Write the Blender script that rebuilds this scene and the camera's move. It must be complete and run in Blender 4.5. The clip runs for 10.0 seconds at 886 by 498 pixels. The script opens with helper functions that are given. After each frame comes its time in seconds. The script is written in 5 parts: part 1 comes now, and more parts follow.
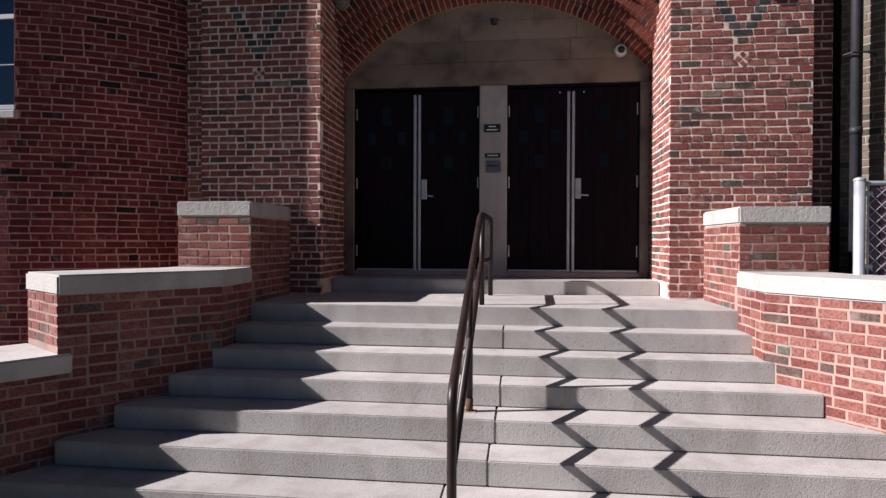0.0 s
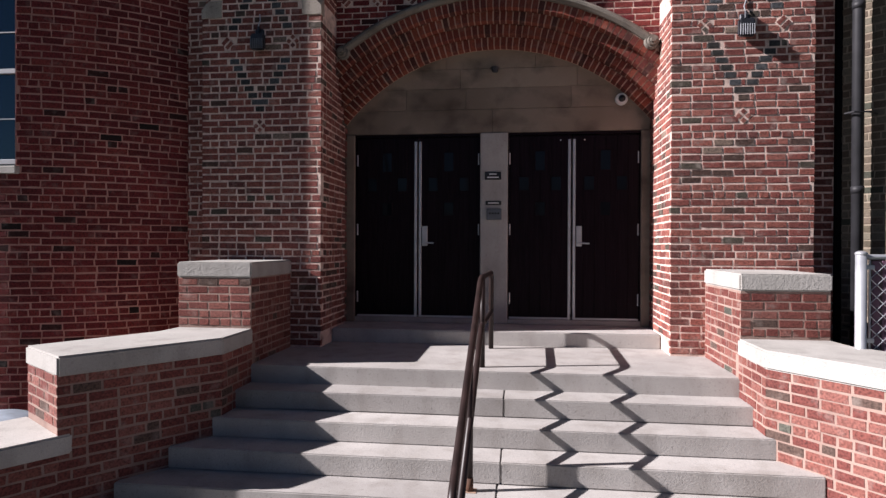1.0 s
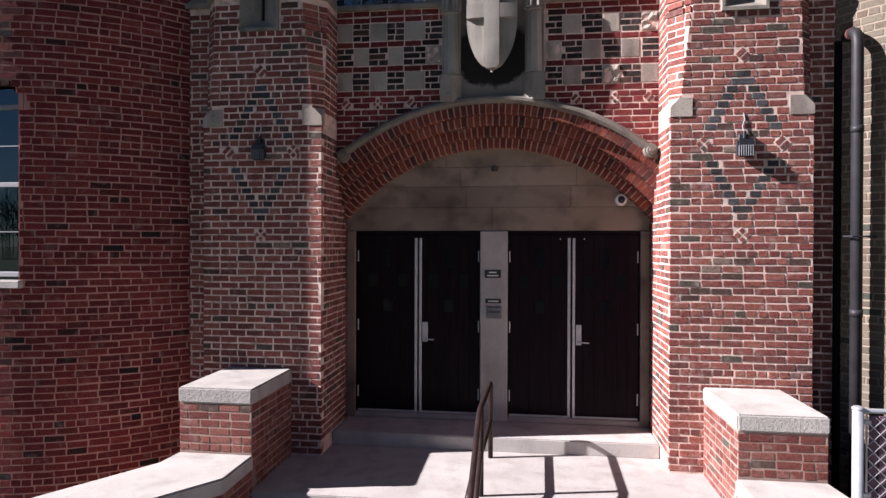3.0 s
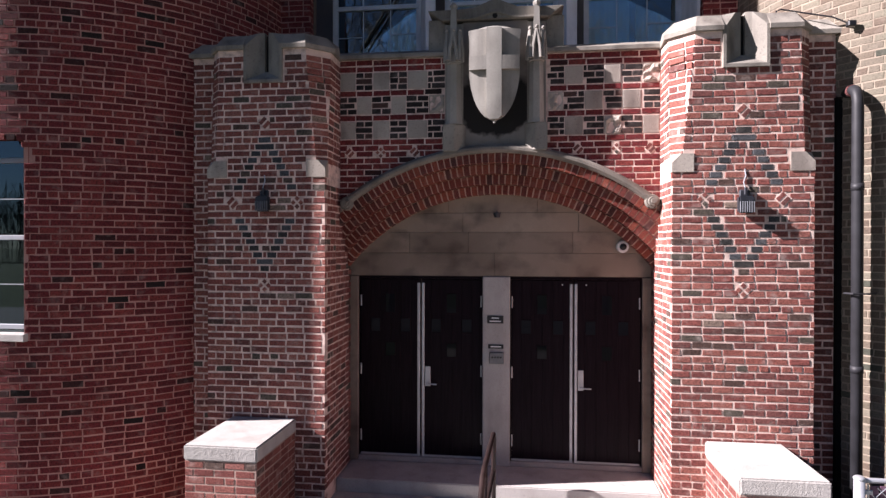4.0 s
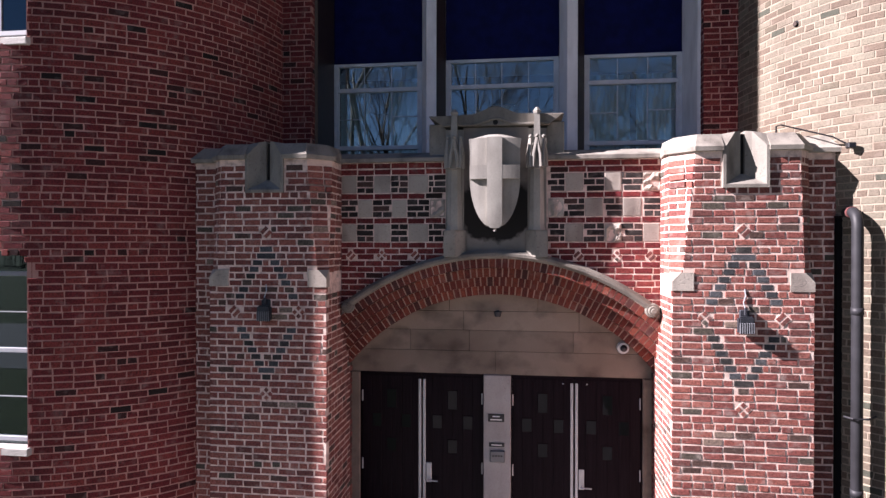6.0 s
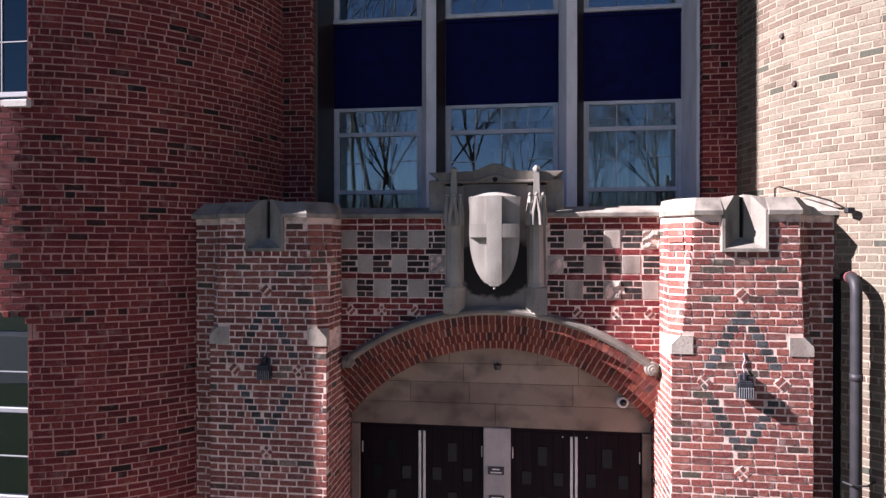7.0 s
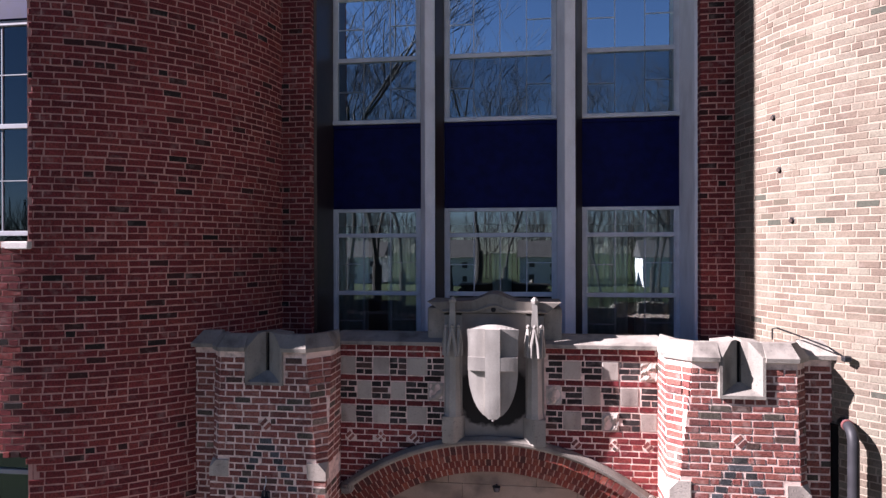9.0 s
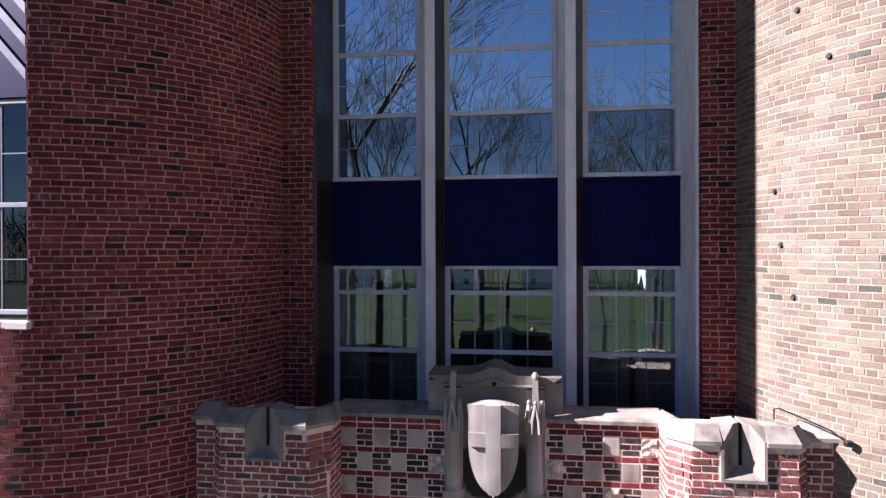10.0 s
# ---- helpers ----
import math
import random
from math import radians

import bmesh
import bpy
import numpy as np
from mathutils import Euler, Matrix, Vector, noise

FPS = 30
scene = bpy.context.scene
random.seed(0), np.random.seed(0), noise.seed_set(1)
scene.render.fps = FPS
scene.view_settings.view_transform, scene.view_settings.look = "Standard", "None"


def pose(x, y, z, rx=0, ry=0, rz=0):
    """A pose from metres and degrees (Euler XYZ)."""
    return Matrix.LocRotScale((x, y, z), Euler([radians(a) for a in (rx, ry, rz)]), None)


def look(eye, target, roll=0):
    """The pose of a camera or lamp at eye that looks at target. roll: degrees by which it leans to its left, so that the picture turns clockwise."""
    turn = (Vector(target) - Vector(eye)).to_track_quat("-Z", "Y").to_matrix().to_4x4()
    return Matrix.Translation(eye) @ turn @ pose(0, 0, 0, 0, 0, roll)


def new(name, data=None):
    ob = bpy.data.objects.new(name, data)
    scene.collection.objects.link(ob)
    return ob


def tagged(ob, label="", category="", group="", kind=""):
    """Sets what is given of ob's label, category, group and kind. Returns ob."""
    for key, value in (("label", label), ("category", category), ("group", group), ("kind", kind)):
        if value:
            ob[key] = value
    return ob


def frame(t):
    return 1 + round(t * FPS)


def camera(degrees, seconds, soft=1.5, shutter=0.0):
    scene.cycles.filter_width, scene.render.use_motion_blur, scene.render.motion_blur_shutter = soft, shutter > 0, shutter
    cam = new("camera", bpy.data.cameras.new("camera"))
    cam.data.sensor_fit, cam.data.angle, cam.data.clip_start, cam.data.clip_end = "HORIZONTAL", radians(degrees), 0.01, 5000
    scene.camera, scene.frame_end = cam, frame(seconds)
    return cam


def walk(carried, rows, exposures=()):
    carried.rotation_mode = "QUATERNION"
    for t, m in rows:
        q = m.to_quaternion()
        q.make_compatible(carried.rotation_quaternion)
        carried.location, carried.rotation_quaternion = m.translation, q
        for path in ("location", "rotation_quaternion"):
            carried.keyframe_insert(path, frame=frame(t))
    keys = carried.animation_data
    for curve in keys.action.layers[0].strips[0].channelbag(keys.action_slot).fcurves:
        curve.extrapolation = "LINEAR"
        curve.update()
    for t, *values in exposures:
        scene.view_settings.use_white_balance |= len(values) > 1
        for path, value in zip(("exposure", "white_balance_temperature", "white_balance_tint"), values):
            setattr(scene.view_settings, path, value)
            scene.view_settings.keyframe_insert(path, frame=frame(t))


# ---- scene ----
cam = camera(71.0, 10.0, soft=1.4)
PATH = [
    (0, (0.314, 0.014, 2.124), (0.073, 1.999, 2.104), 0.2),
    (0.5, (0.317, 0.018, 2.386), (0.074, 2.003, 2.373), 0.3),
    (1, (0.321, 0.027, 2.682), (0.075, 2.012, 2.669), 0.2),
    (1.5, (0.352, 0.038, 2.97), (0.099, 2.022, 2.959), 0.2),
    (2, (0.366, 0.041, 3.29), (0.112, 2.025, 3.279), 0.2),
    (2.5, (0.377, 0.032, 3.592), (0.118, 2.015, 3.58), 0.2),
    (4, (0.329, -0.034, 4.444), (0.073, 1.949, 4.435), 0.1),
    (4.5, (0.324, -0.035, 4.696), (0.066, 1.948, 4.697), 0.2),
    (5, (0.325, -0.039, 4.979), (0.065, 1.944, 4.982), 0.2),
    (5.5, (0.336, -0.046, 5.33), (0.074, 1.937, 5.318), 0.1),
    (7, (0.35, -0.065, 6.326), (0.087, 1.918, 6.319), 0.0),
    (7.5, (0.343, -0.074, 6.644), (0.08, 1.908, 6.639), 0.0),
    (8, (0.354, -0.085, 7.026), (0.089, 1.897, 7.022), -0.0),
    (8.5, (0.366, -0.09, 7.435), (0.1, 1.892, 7.43), -0.1),
    (9, (0.381, -0.084, 7.829), (0.115, 1.899, 7.826), -0.1),
    (9.5, (0.387, -0.071, 8.244), (0.12, 1.911, 8.243), -0.1),
    (10, (0.4, -0.059, 8.695), (0.128, 1.923, 8.69), -0.2),
]
walk(cam, [(t, look(eye, target, roll)) for t, eye, target, roll in PATH],
     exposures=((0, 1.07, 6200, 18), (2.5, 1.42, 6220, 21), (4.5, 1.97, 6220, 25), (7.5, 2.12, 6150, 29), (10, 2.17, 6080, 32)))

# ---- light ----
SUN_TURN, SUN_RISE = radians(12.6), radians(31.5)
world = bpy.data.worlds.new("sky")
scene.world = world
world.use_nodes = True
wn = world.node_tree.nodes
sky = wn.new("ShaderNodeTexSky")
sky.sky_type, sky.sun_disc = "NISHITA", False
sky.sun_elevation = SUN_RISE
sky.sun_rotation = radians(-90.0) - SUN_TURN
sky.altitude, sky.air_density, sky.dust_density, sky.ozone_density = 200, 0.9, 0.0, 5.0
world.node_tree.links.new(sky.outputs[0], wn["Background"].inputs[0])
wn["Background"].inputs[1].default_value = 0.0175
sun = new("sun", bpy.data.lights.new("sun", "SUN"))
sun.data.energy, sun.data.angle, sun.data.color = 5.0, radians(0.5), (1.0, 0.95, 0.89)
toward = Vector((math.cos(SUN_TURN) * math.cos(SUN_RISE), math.sin(SUN_TURN) * math.cos(SUN_RISE), -math.sin(SUN_RISE)))
sun.matrix_world = Matrix.Translation((-20, -5, 20)) @ toward.to_track_quat("-Z", "Y").to_matrix().to_4x4()


# ---- materials ----
def material(name, rough=0.7, metal=0.0, spec=0.5):
    m = bpy.data.materials.new(name)
    m.use_nodes = True
    b = m.node_tree.nodes["Principled BSDF"]
    b.inputs["Roughness"].default_value = rough
    b.inputs["Metallic"].default_value = metal
    b.inputs["Specular IOR Level"].default_value = spec
    return m, m.node_tree.nodes, m.node_tree.links, b


def rgba(c):
    return (c[0], c[1], c[2], 1.0)


def noise_node(n, l, scale, detail=4.0, coords=None, stretch=None):
    t = n.new("ShaderNodeTexNoise")
    t.inputs["Scale"].default_value, t.inputs["Detail"].default_value = scale, detail
    if coords is not None:
        if stretch:
            mp = n.new("ShaderNodeMapping")
            mp.inputs["Scale"].default_value = stretch
            l.new(coords, mp.inputs["Vector"])
            coords = mp.outputs[0]
        l.new(coords, t.inputs["Vector"])
    return t.outputs["Fac"]


def ramp(n, l, fac, stops, mode="LINEAR"):
    r = n.new("ShaderNodeValToRGB")
    r.color_ramp.interpolation = mode
    while len(r.color_ramp.elements) < len(stops):
        r.color_ramp.elements.new(0.5)
    for e, (p, c) in zip(r.color_ramp.elements, stops):
        e.position, e.color = p, rgba(c)
    l.new(fac, r.inputs[0])
    return r.outputs[0]


def mixed(n, l, fac, a, b, blend="MIX"):
    x = n.new("ShaderNodeMix")
    x.data_type, x.blend_type = "RGBA", blend
    for socket, v in ((x.inputs[0], fac), (x.inputs[6], a), (x.inputs[7], b)):
        if isinstance(v, (int, float)):
            socket.default_value = v
        elif isinstance(v, tuple):
            socket.default_value = rgba(v)
        else:
            l.new(v, socket)
    return x.outputs[2]


def bumped(n, l, b, height, strength=0.3, distance=0.01):
    bp = n.new("ShaderNodeBump")
    bp.inputs["Strength"].default_value, bp.inputs["Distance"].default_value = strength, distance
    l.new(height, bp.inputs["Height"])
    l.new(bp.outputs[0], b.inputs["Normal"])


def spots(n, l, fac, lo, hi):
    r = n.new("ShaderNodeMapRange")
    r.inputs[1].default_value, r.inputs[2].default_value = lo, hi
    l.new(fac, r.inputs[0])
    return r.outputs[0]


def brick_material(name, single, stops, pale, mottle=0.85):
    """Fired clay: one tone a brick, mottling, a bloom of lime in places, rough face."""
    m, n, l, b = material(name, 0.85, 0, 0.25)
    where = n.new("ShaderNodeNewGeometry").outputs["Position"]
    if single:
        rnd = n.new("ShaderNodeObjectInfo").outputs["Random"]
    else:
        rnd = n.new("ShaderNodeNewGeometry").outputs["Random Per Island"]
    tone = ramp(n, l, rnd, stops, "CONSTANT")
    fine = noise_node(n, l, 60, 6, where)
    tone = mixed(n, l, mottle, tone, ramp(n, l, fine, [(0.32, (0.45, 0.45, 0.45)), (0.5, (1.0, 1.0, 1.0)), (0.68, (1.4, 1.38, 1.36))]), "MULTIPLY")
    broad = noise_node(n, l, 1.3, 5, where)
    tone = mixed(n, l, 0.6, tone, ramp(n, l, broad, [(0.35, (0.72, 0.70, 0.70)), (0.65, (1.2, 1.2, 1.2))]), "MULTIPLY")
    bloom = spots(n, l, noise_node(n, l, 9, 6, where), 0.56, 0.78)
    bl = n.new("ShaderNodeMath")
    bl.operation = "MULTIPLY"
    bl.inputs[1].default_value = pale
    l.new(bloom, bl.inputs[0])
    tone = mixed(n, l, bl.outputs[0], tone, (0.42, 0.36, 0.32))
    l.new(tone, b.inputs["Base Color"])
    bumped(n, l, b, noise_node(n, l, 95, 7, where), 0.6, 0.004)
    return m


REDS = [(0.0, (0.128, 0.021, 0.022)), (0.2, (0.166, 0.029, 0.028)), (0.42, (0.142, 0.023, 0.025)), (0.62, (0.192, 0.038, 0.033)),
        (0.8, (0.108, 0.020, 0.021)), (0.945, (0.045, 0.016, 0.015)), (0.98, (0.020, 0.012, 0.011))]
CHEEK = [(0.0, (0.166, 0.055, 0.045)), (0.25, (0.197, 0.074, 0.059)), (0.5, (0.145, 0.045, 0.038)), (0.75, (0.214, 0.087, 0.071)), (0.94, (0.092, 0.060, 0.049)), (0.975, (0.087, 0.087, 0.071))]
# East tower: the same red brick, with sun glare washed into its colour.
SUNLIT_REDS = [(0.0, (0.126, 0.101, 0.075)), (0.25, (0.138, 0.117, 0.089)), (0.5, (0.110, 0.083, 0.062)), (0.75, (0.147, 0.130, 0.098)), (0.955, (0.090, 0.075, 0.054)), (0.988, (0.054, 0.056, 0.042))]
MIXED = [(0.0, (0.205, 0.066, 0.055)), (0.2, (0.245, 0.086, 0.067)), (0.4, (0.172, 0.056, 0.048)), (0.58, (0.258, 0.099, 0.078)),
         (0.78, (0.140, 0.054, 0.047)), (0.915, (0.084, 0.050, 0.041)), (0.96, (0.205, 0.150, 0.118)), (0.975, (0.080, 0.066, 0.052))]
SOOTED = [(0.0, (0.026, 0.021, 0.020)), (0.3, (0.045, 0.038, 0.036)), (0.6, (0.020, 0.016, 0.016)), (0.85, (0.075, 0.042, 0.036))]
BLUES = [(0.0, (0.041, 0.042, 0.045)), (0.35, (0.072, 0.075, 0.081)), (0.7, (0.035, 0.033, 0.032)), (0.9, (0.093, 0.066, 0.054))]
ORANGE = [(0.0, (0.18, 0.042, 0.028)), (0.25, (0.225, 0.060, 0.038)), (0.5, (0.15, 0.034, 0.025)), (0.75, (0.13, 0.034, 0.027)), (0.95, (0.08, 0.029, 0.025))]
BRICK = {}
for key, stops, pale in (("tower", REDS, 0.25), ("pier", MIXED, 0.45), ("dark", SOOTED, 0.3), ("blue", BLUES, 0.12), ("arch", ORANGE, 0.25), ("cheek", CHEEK, 0.35), ("weathered", SUNLIT_REDS, 0.12)):
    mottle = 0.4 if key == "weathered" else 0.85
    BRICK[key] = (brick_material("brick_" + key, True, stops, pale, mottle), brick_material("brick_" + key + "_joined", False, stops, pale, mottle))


def plain_stone(name, a, c, stain, rough=0.85, scale=1.0, bump=0.35, pits=0.0, hewn=0.0, dirt=0.55, streak=0.35):
    m, n, l, b = material(name, rough, 0, 0.3)
    where = n.new("ShaderNodeNewGeometry").outputs["Position"]
    tone = ramp(n, l, noise_node(n, l, 2.2 * scale, 6, where), [(0.3, a), (0.7, c)])
    grime = spots(n, l, noise_node(n, l, 5 * scale, 8, where, (1, 1, streak)), 0.48, 0.72)
    g = n.new("ShaderNodeMath")
    g.operation = "MULTIPLY"
    g.inputs[1].default_value = dirt
    l.new(grime, g.inputs[0])
    tone = mixed(n, l, g.outputs[0], tone, stain)
    grain = noise_node(n, l, 170, 5, where)
    tone = mixed(n, l, 0.5, tone, ramp(n, l, grain, [(0.3, (0.7, 0.7, 0.7)), (0.7, (1.2, 1.2, 1.2))]), "MULTIPLY")
    piece = ramp(n, l, n.new("ShaderNodeObjectInfo").outputs["Random"], [(0.0, (0.80, 0.79, 0.78)), (1.0, (1.08, 1.07, 1.05))])
    tone = mixed(n, l, 1.0, tone, piece, "MULTIPLY")
    l.new(tone, b.inputs["Base Color"])
    height = noise_node(n, l, 90, 8, where)
    if pits:
        # open pores and chips, darker inside
        pore = spots(n, l, noise_node(n, l, 48, 3, where), 0.60, 0.70)
        p = n.new("ShaderNodeMath")
        p.operation = "MULTIPLY"
        p.inputs[1].default_value = pits
        l.new(pore, p.inputs[0])
        tone = mixed(n, l, p.outputs[0], tone, tuple(v * 0.45 for v in stain))
        drop = n.new("ShaderNodeMath")
        drop.operation = "SUBTRACT"
        l.new(height, drop.inputs[0])
        l.new(p.outputs[0], drop.inputs[1])
        height = drop.outputs[0]
        l.new(tone, b.inputs["Base Color"])
    if hewn:
        # rock-faced sides: coarse broken relief on upright faces, smooth beds
        face = n.new("ShaderNodeSeparateXYZ")
        l.new(n.new("ShaderNodeNewGeometry").outputs["True Normal"], face.inputs[0])
        flat_bed = n.new("ShaderNodeMath")
        flat_bed.operation = "ABSOLUTE"
        l.new(face.outputs[2], flat_bed.inputs[0])
        upright = n.new("ShaderNodeMath")
        upright.operation = "SUBTRACT"
        upright.inputs[0].default_value = 1.0
        l.new(flat_bed.outputs[0], upright.inputs[1])
        lump = n.new("ShaderNodeMath")
        lump.operation = "MULTIPLY"
        l.new(noise_node(n, l, 42, 6, where), lump.inputs[0])
        l.new(upright.outputs[0], lump.inputs[1])
        both = n.new("ShaderNodeMath")
        both.operation = "MULTIPLY_ADD"
        both.inputs[1].default_value = hewn
        l.new(lump.outputs[0], both.inputs[0])
        l.new(height, both.inputs[2])
        height = both.outputs[0]
    bumped(n, l, b, height, bump, 0.005)
    return m


MORTAR = plain_stone("mortar", (0.70, 0.53, 0.46), (0.86, 0.68, 0.60), (0.27, 0.18, 0.155), 0.95, scale=2.4, dirt=0.75, streak=1.0)
TOWER_MORTAR = plain_stone("tower_mortar", (0.43, 0.225, 0.19), (0.58, 0.33, 0.28), (0.22, 0.115, 0.10), 0.95)
# East tower mortar, toned to go with the glare-washed brick.
SUNLIT_MORTAR = plain_stone("bleached_mortar", (0.212, 0.175, 0.137), (0.262, 0.222, 0.175), (0.150, 0.118, 0.093), 0.95)
ARCH_MORTAR = plain_stone("arch_mortar", (0.48, 0.34, 0.27), (0.60, 0.44, 0.36), (0.28, 0.18, 0.135), 0.95)
HOOD = plain_stone("lichened_limestone", (0.165, 0.150, 0.128), (0.290, 0.265, 0.228), (0.080, 0.074, 0.064), bump=0.7, pits=0.35, dirt=0.8)
CHEEK_MORTAR = plain_stone("grey_mortar", (0.281, 0.191, 0.162), (0.365, 0.264, 0.225), (0.178, 0.119, 0.102), 0.95)
STONE = plain_stone("limestone", (0.235, 0.217, 0.188), (0.345, 0.320, 0.280), (0.072, 0.062, 0.055), bump=0.6, pits=0.35, dirt=0.72)
CHEQUER = plain_stone("chequer_limestone", (0.37, 0.325, 0.28), (0.52, 0.47, 0.41), (0.13, 0.10, 0.09), bump=0.7, pits=0.35, scale=0.6, dirt=0.8)
CARVED = plain_stone("carved_limestone", (0.255, 0.243, 0.218), (0.350, 0.337, 0.305), (0.120, 0.111, 0.100), bump=0.28, pits=0.15, dirt=0.5)
PALE = plain_stone("pale_painted_stone", (0.78, 0.77, 0.78), (0.86, 0.85, 0.86), (0.56, 0.54, 0.53))
TYMPANUM = plain_stone("stained_limestone", (0.190, 0.146, 0.112), (0.314, 0.258, 0.207), (0.062, 0.048, 0.040), scale=0.6, dirt=0.65, streak=1.3)
CAPSTONE = plain_stone("cast_stone", (0.426, 0.411, 0.387), (0.508, 0.494, 0.470), (0.281, 0.266, 0.246), bump=0.6, pits=0.25, hewn=1.6)
CONCRETE = plain_stone("step_concrete", (0.362, 0.345, 0.332), (0.448, 0.430, 0.415), (0.262, 0.240, 0.220), bump=0.4, pits=0.3, hewn=0.2)
PAVING = plain_stone("paving", (0.150, 0.143, 0.131), (0.203, 0.195, 0.180), (0.105, 0.098, 0.090))


def paint(name, colour, rough=0.45, metal=0.0, vary=0.25, spec=0.5, bump=0.05, streak=(1, 1, 1)):
    m, n, l, b = material(name, rough, metal, spec)
    where = n.new("ShaderNodeNewGeometry").outputs["Position"]
    f = noise_node(n, l, 7, 6, where, streak)
    lo = tuple(c * (1 - vary) for c in colour)
    hi = tuple(c * (1 + vary) for c in colour)
    l.new(ramp(n, l, f, [(0.3, lo), (0.7, hi)]), b.inputs["Base Color"])
    bumped(n, l, b, noise_node(n, l, 120, 4, where), bump, 0.002)
    return m


DOOR_PAINT = paint("door_paint", (0.0110, 0.0070, 0.0098), 0.25, 0, 0.3, 0.05, 0.02, (8, 8, 0.4))
ALUMINIUM = paint("aluminium", (0.50, 0.51, 0.53), 0.42, 0.6, 0.1)
FRAME_PAINT = paint("window_frame_paint", (0.58, 0.61, 0.64), 0.5, 0, 0.1)
PANEL_PAINT = paint("navy_panel_paint", (0.0035, 0.005, 0.055), 0.5, 0, 0.3, 0.12)
RAIL_PAINT = paint("rail_paint", (0.022, 0.013, 0.012), 0.42, 0, 0.4, 0.3)
PIPE_PAINT = paint("pipe_paint", (0.02, 0.02, 0.023), 0.55, 0, 0.25, 0.3)
BLACK = paint("black_plastic", (0.012, 0.012, 0.014), 0.35)
LAMP_METAL = paint("lamp_metal", (0.035, 0.037, 0.046), 0.45, 0.3)
FIN_METAL = paint("fin_metal", (0.16, 0.165, 0.18), 0.45, 0.3)
GALVANISED = paint("galvanised_steel", (0.468, 0.484, 0.510), 0.45, 0.55, 0.15)
SLAT_PLASTIC = paint("fence_slat_plastic", (0.11, 0.055, 0.085), 0.5)
WHITE = paint("white_paint", (0.7, 0.7, 0.68), 0.5, 0, 0.08)
RUST = paint("rusted_iron", (0.035, 0.02, 0.015), 0.8)
# Room walls coloured dark so that the interiors read dim.
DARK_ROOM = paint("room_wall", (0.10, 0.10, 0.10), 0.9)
CURTAIN = paint("curtain_cloth", (0.72, 0.86, 0.86), 0.9, 0, 0.08)
BLIND = paint("blind_cloth", (0.45, 0.46, 0.45), 0.9, 0, 0.1)
# Near-black paint that stands for the shade inside slots and holes.
HOLLOW_SHADE = paint("dark_hollow", (0.008, 0.008, 0.009), 0.9)
BARK = paint("bark", (0.028, 0.023, 0.02), 0.9, 0, 0.3)


def glass_material(name, ior, tint, sheen=(0.8, 0.93, 1.0)):
    m = bpy.data.materials.new(name)
    m.use_nodes = True
    n, l = m.node_tree.nodes, m.node_tree.links
    n.remove(n["Principled BSDF"])
    fres = n.new("ShaderNodeFresnel")
    fres.inputs[0].default_value = ior
    clear, gloss, mix = n.new("ShaderNodeBsdfTransparent"), n.new("ShaderNodeBsdfGlossy"), n.new("ShaderNodeMixShader")
    clear.inputs[0].default_value = rgba(tint)
    gloss.inputs["Roughness"].default_value = 0.0
    gloss.inputs["Color"].default_value = rgba(sheen)
    where = n.new("ShaderNodeNewGeometry").outputs["Position"]
    bp = n.new("ShaderNodeBump")
    bp.inputs["Strength"].default_value, bp.inputs["Distance"].default_value = 0.016, 0.02
    l.new(noise_node(n, l, 2.5, 1, where), bp.inputs["Height"])
    l.new(bp.outputs[0], gloss.inputs["Normal"])
    l.new(fres.outputs[0], mix.inputs[0])
    l.new(clear.outputs[0], mix.inputs[1])
    l.new(gloss.outputs[0], mix.inputs[2])
    l.new(mix.outputs[0], n["Material Output"].inputs[0])
    return m


# Bay glass: reflection raised and tinted to make up for the dim sky.
GLASS = glass_material("blue_coated_glass", 45.0, (0.92, 0.96, 0.97), (0.74, 0.96, 1.0))
PLAIN_GLASS = glass_material("plain_glass", 2.6, (0.97, 0.99, 0.99), (0.85, 1.0, 1.0))
DOOR_GLASS = paint("door_glass", (0.006, 0.007, 0.010), 0.03, 0, 0.1, 0.2, 0.0)
TOWER_GLASS = glass_material("tower_glass", 1.9, (0.6, 0.66, 0.7), (0.75, 0.95, 1.0))


def screen_material():
    """Fine dark wire cloth that lets about half of the light through."""
    m = bpy.data.materials.new("insect_screen")
    m.use_nodes = True
    n, l = m.node_tree.nodes, m.node_tree.links
    b = n["Principled BSDF"]
    b.inputs["Base Color"].default_value = (0.008, 0.009, 0.011, 1)
    b.inputs["Roughness"].default_value = 0.6
    mix, clear = n.new("ShaderNodeMixShader"), n.new("ShaderNodeBsdfTransparent")
    mix.inputs[0].default_value = 0.22
    l.new(clear.outputs[0], mix.inputs[1])
    l.new(b.outputs[0], mix.inputs[2])
    l.new(mix.outputs[0], n["Material Output"].inputs[0])
    return m


SCREEN = screen_material()
TOWER_FRAME = paint("tower_window_paint", (0.27, 0.285, 0.31), 0.5, 0, 0.1)
LATTICE = paint("lattice_paint", (0.13, 0.15, 0.21), 0.5, 0, 0.4)
# Dark brown that puts shade into bay faces turned from the sun.
SHADE_BROWN = paint("bronze_trim_paint", (0.022, 0.015, 0.014), 0.4, 0, 0.3)


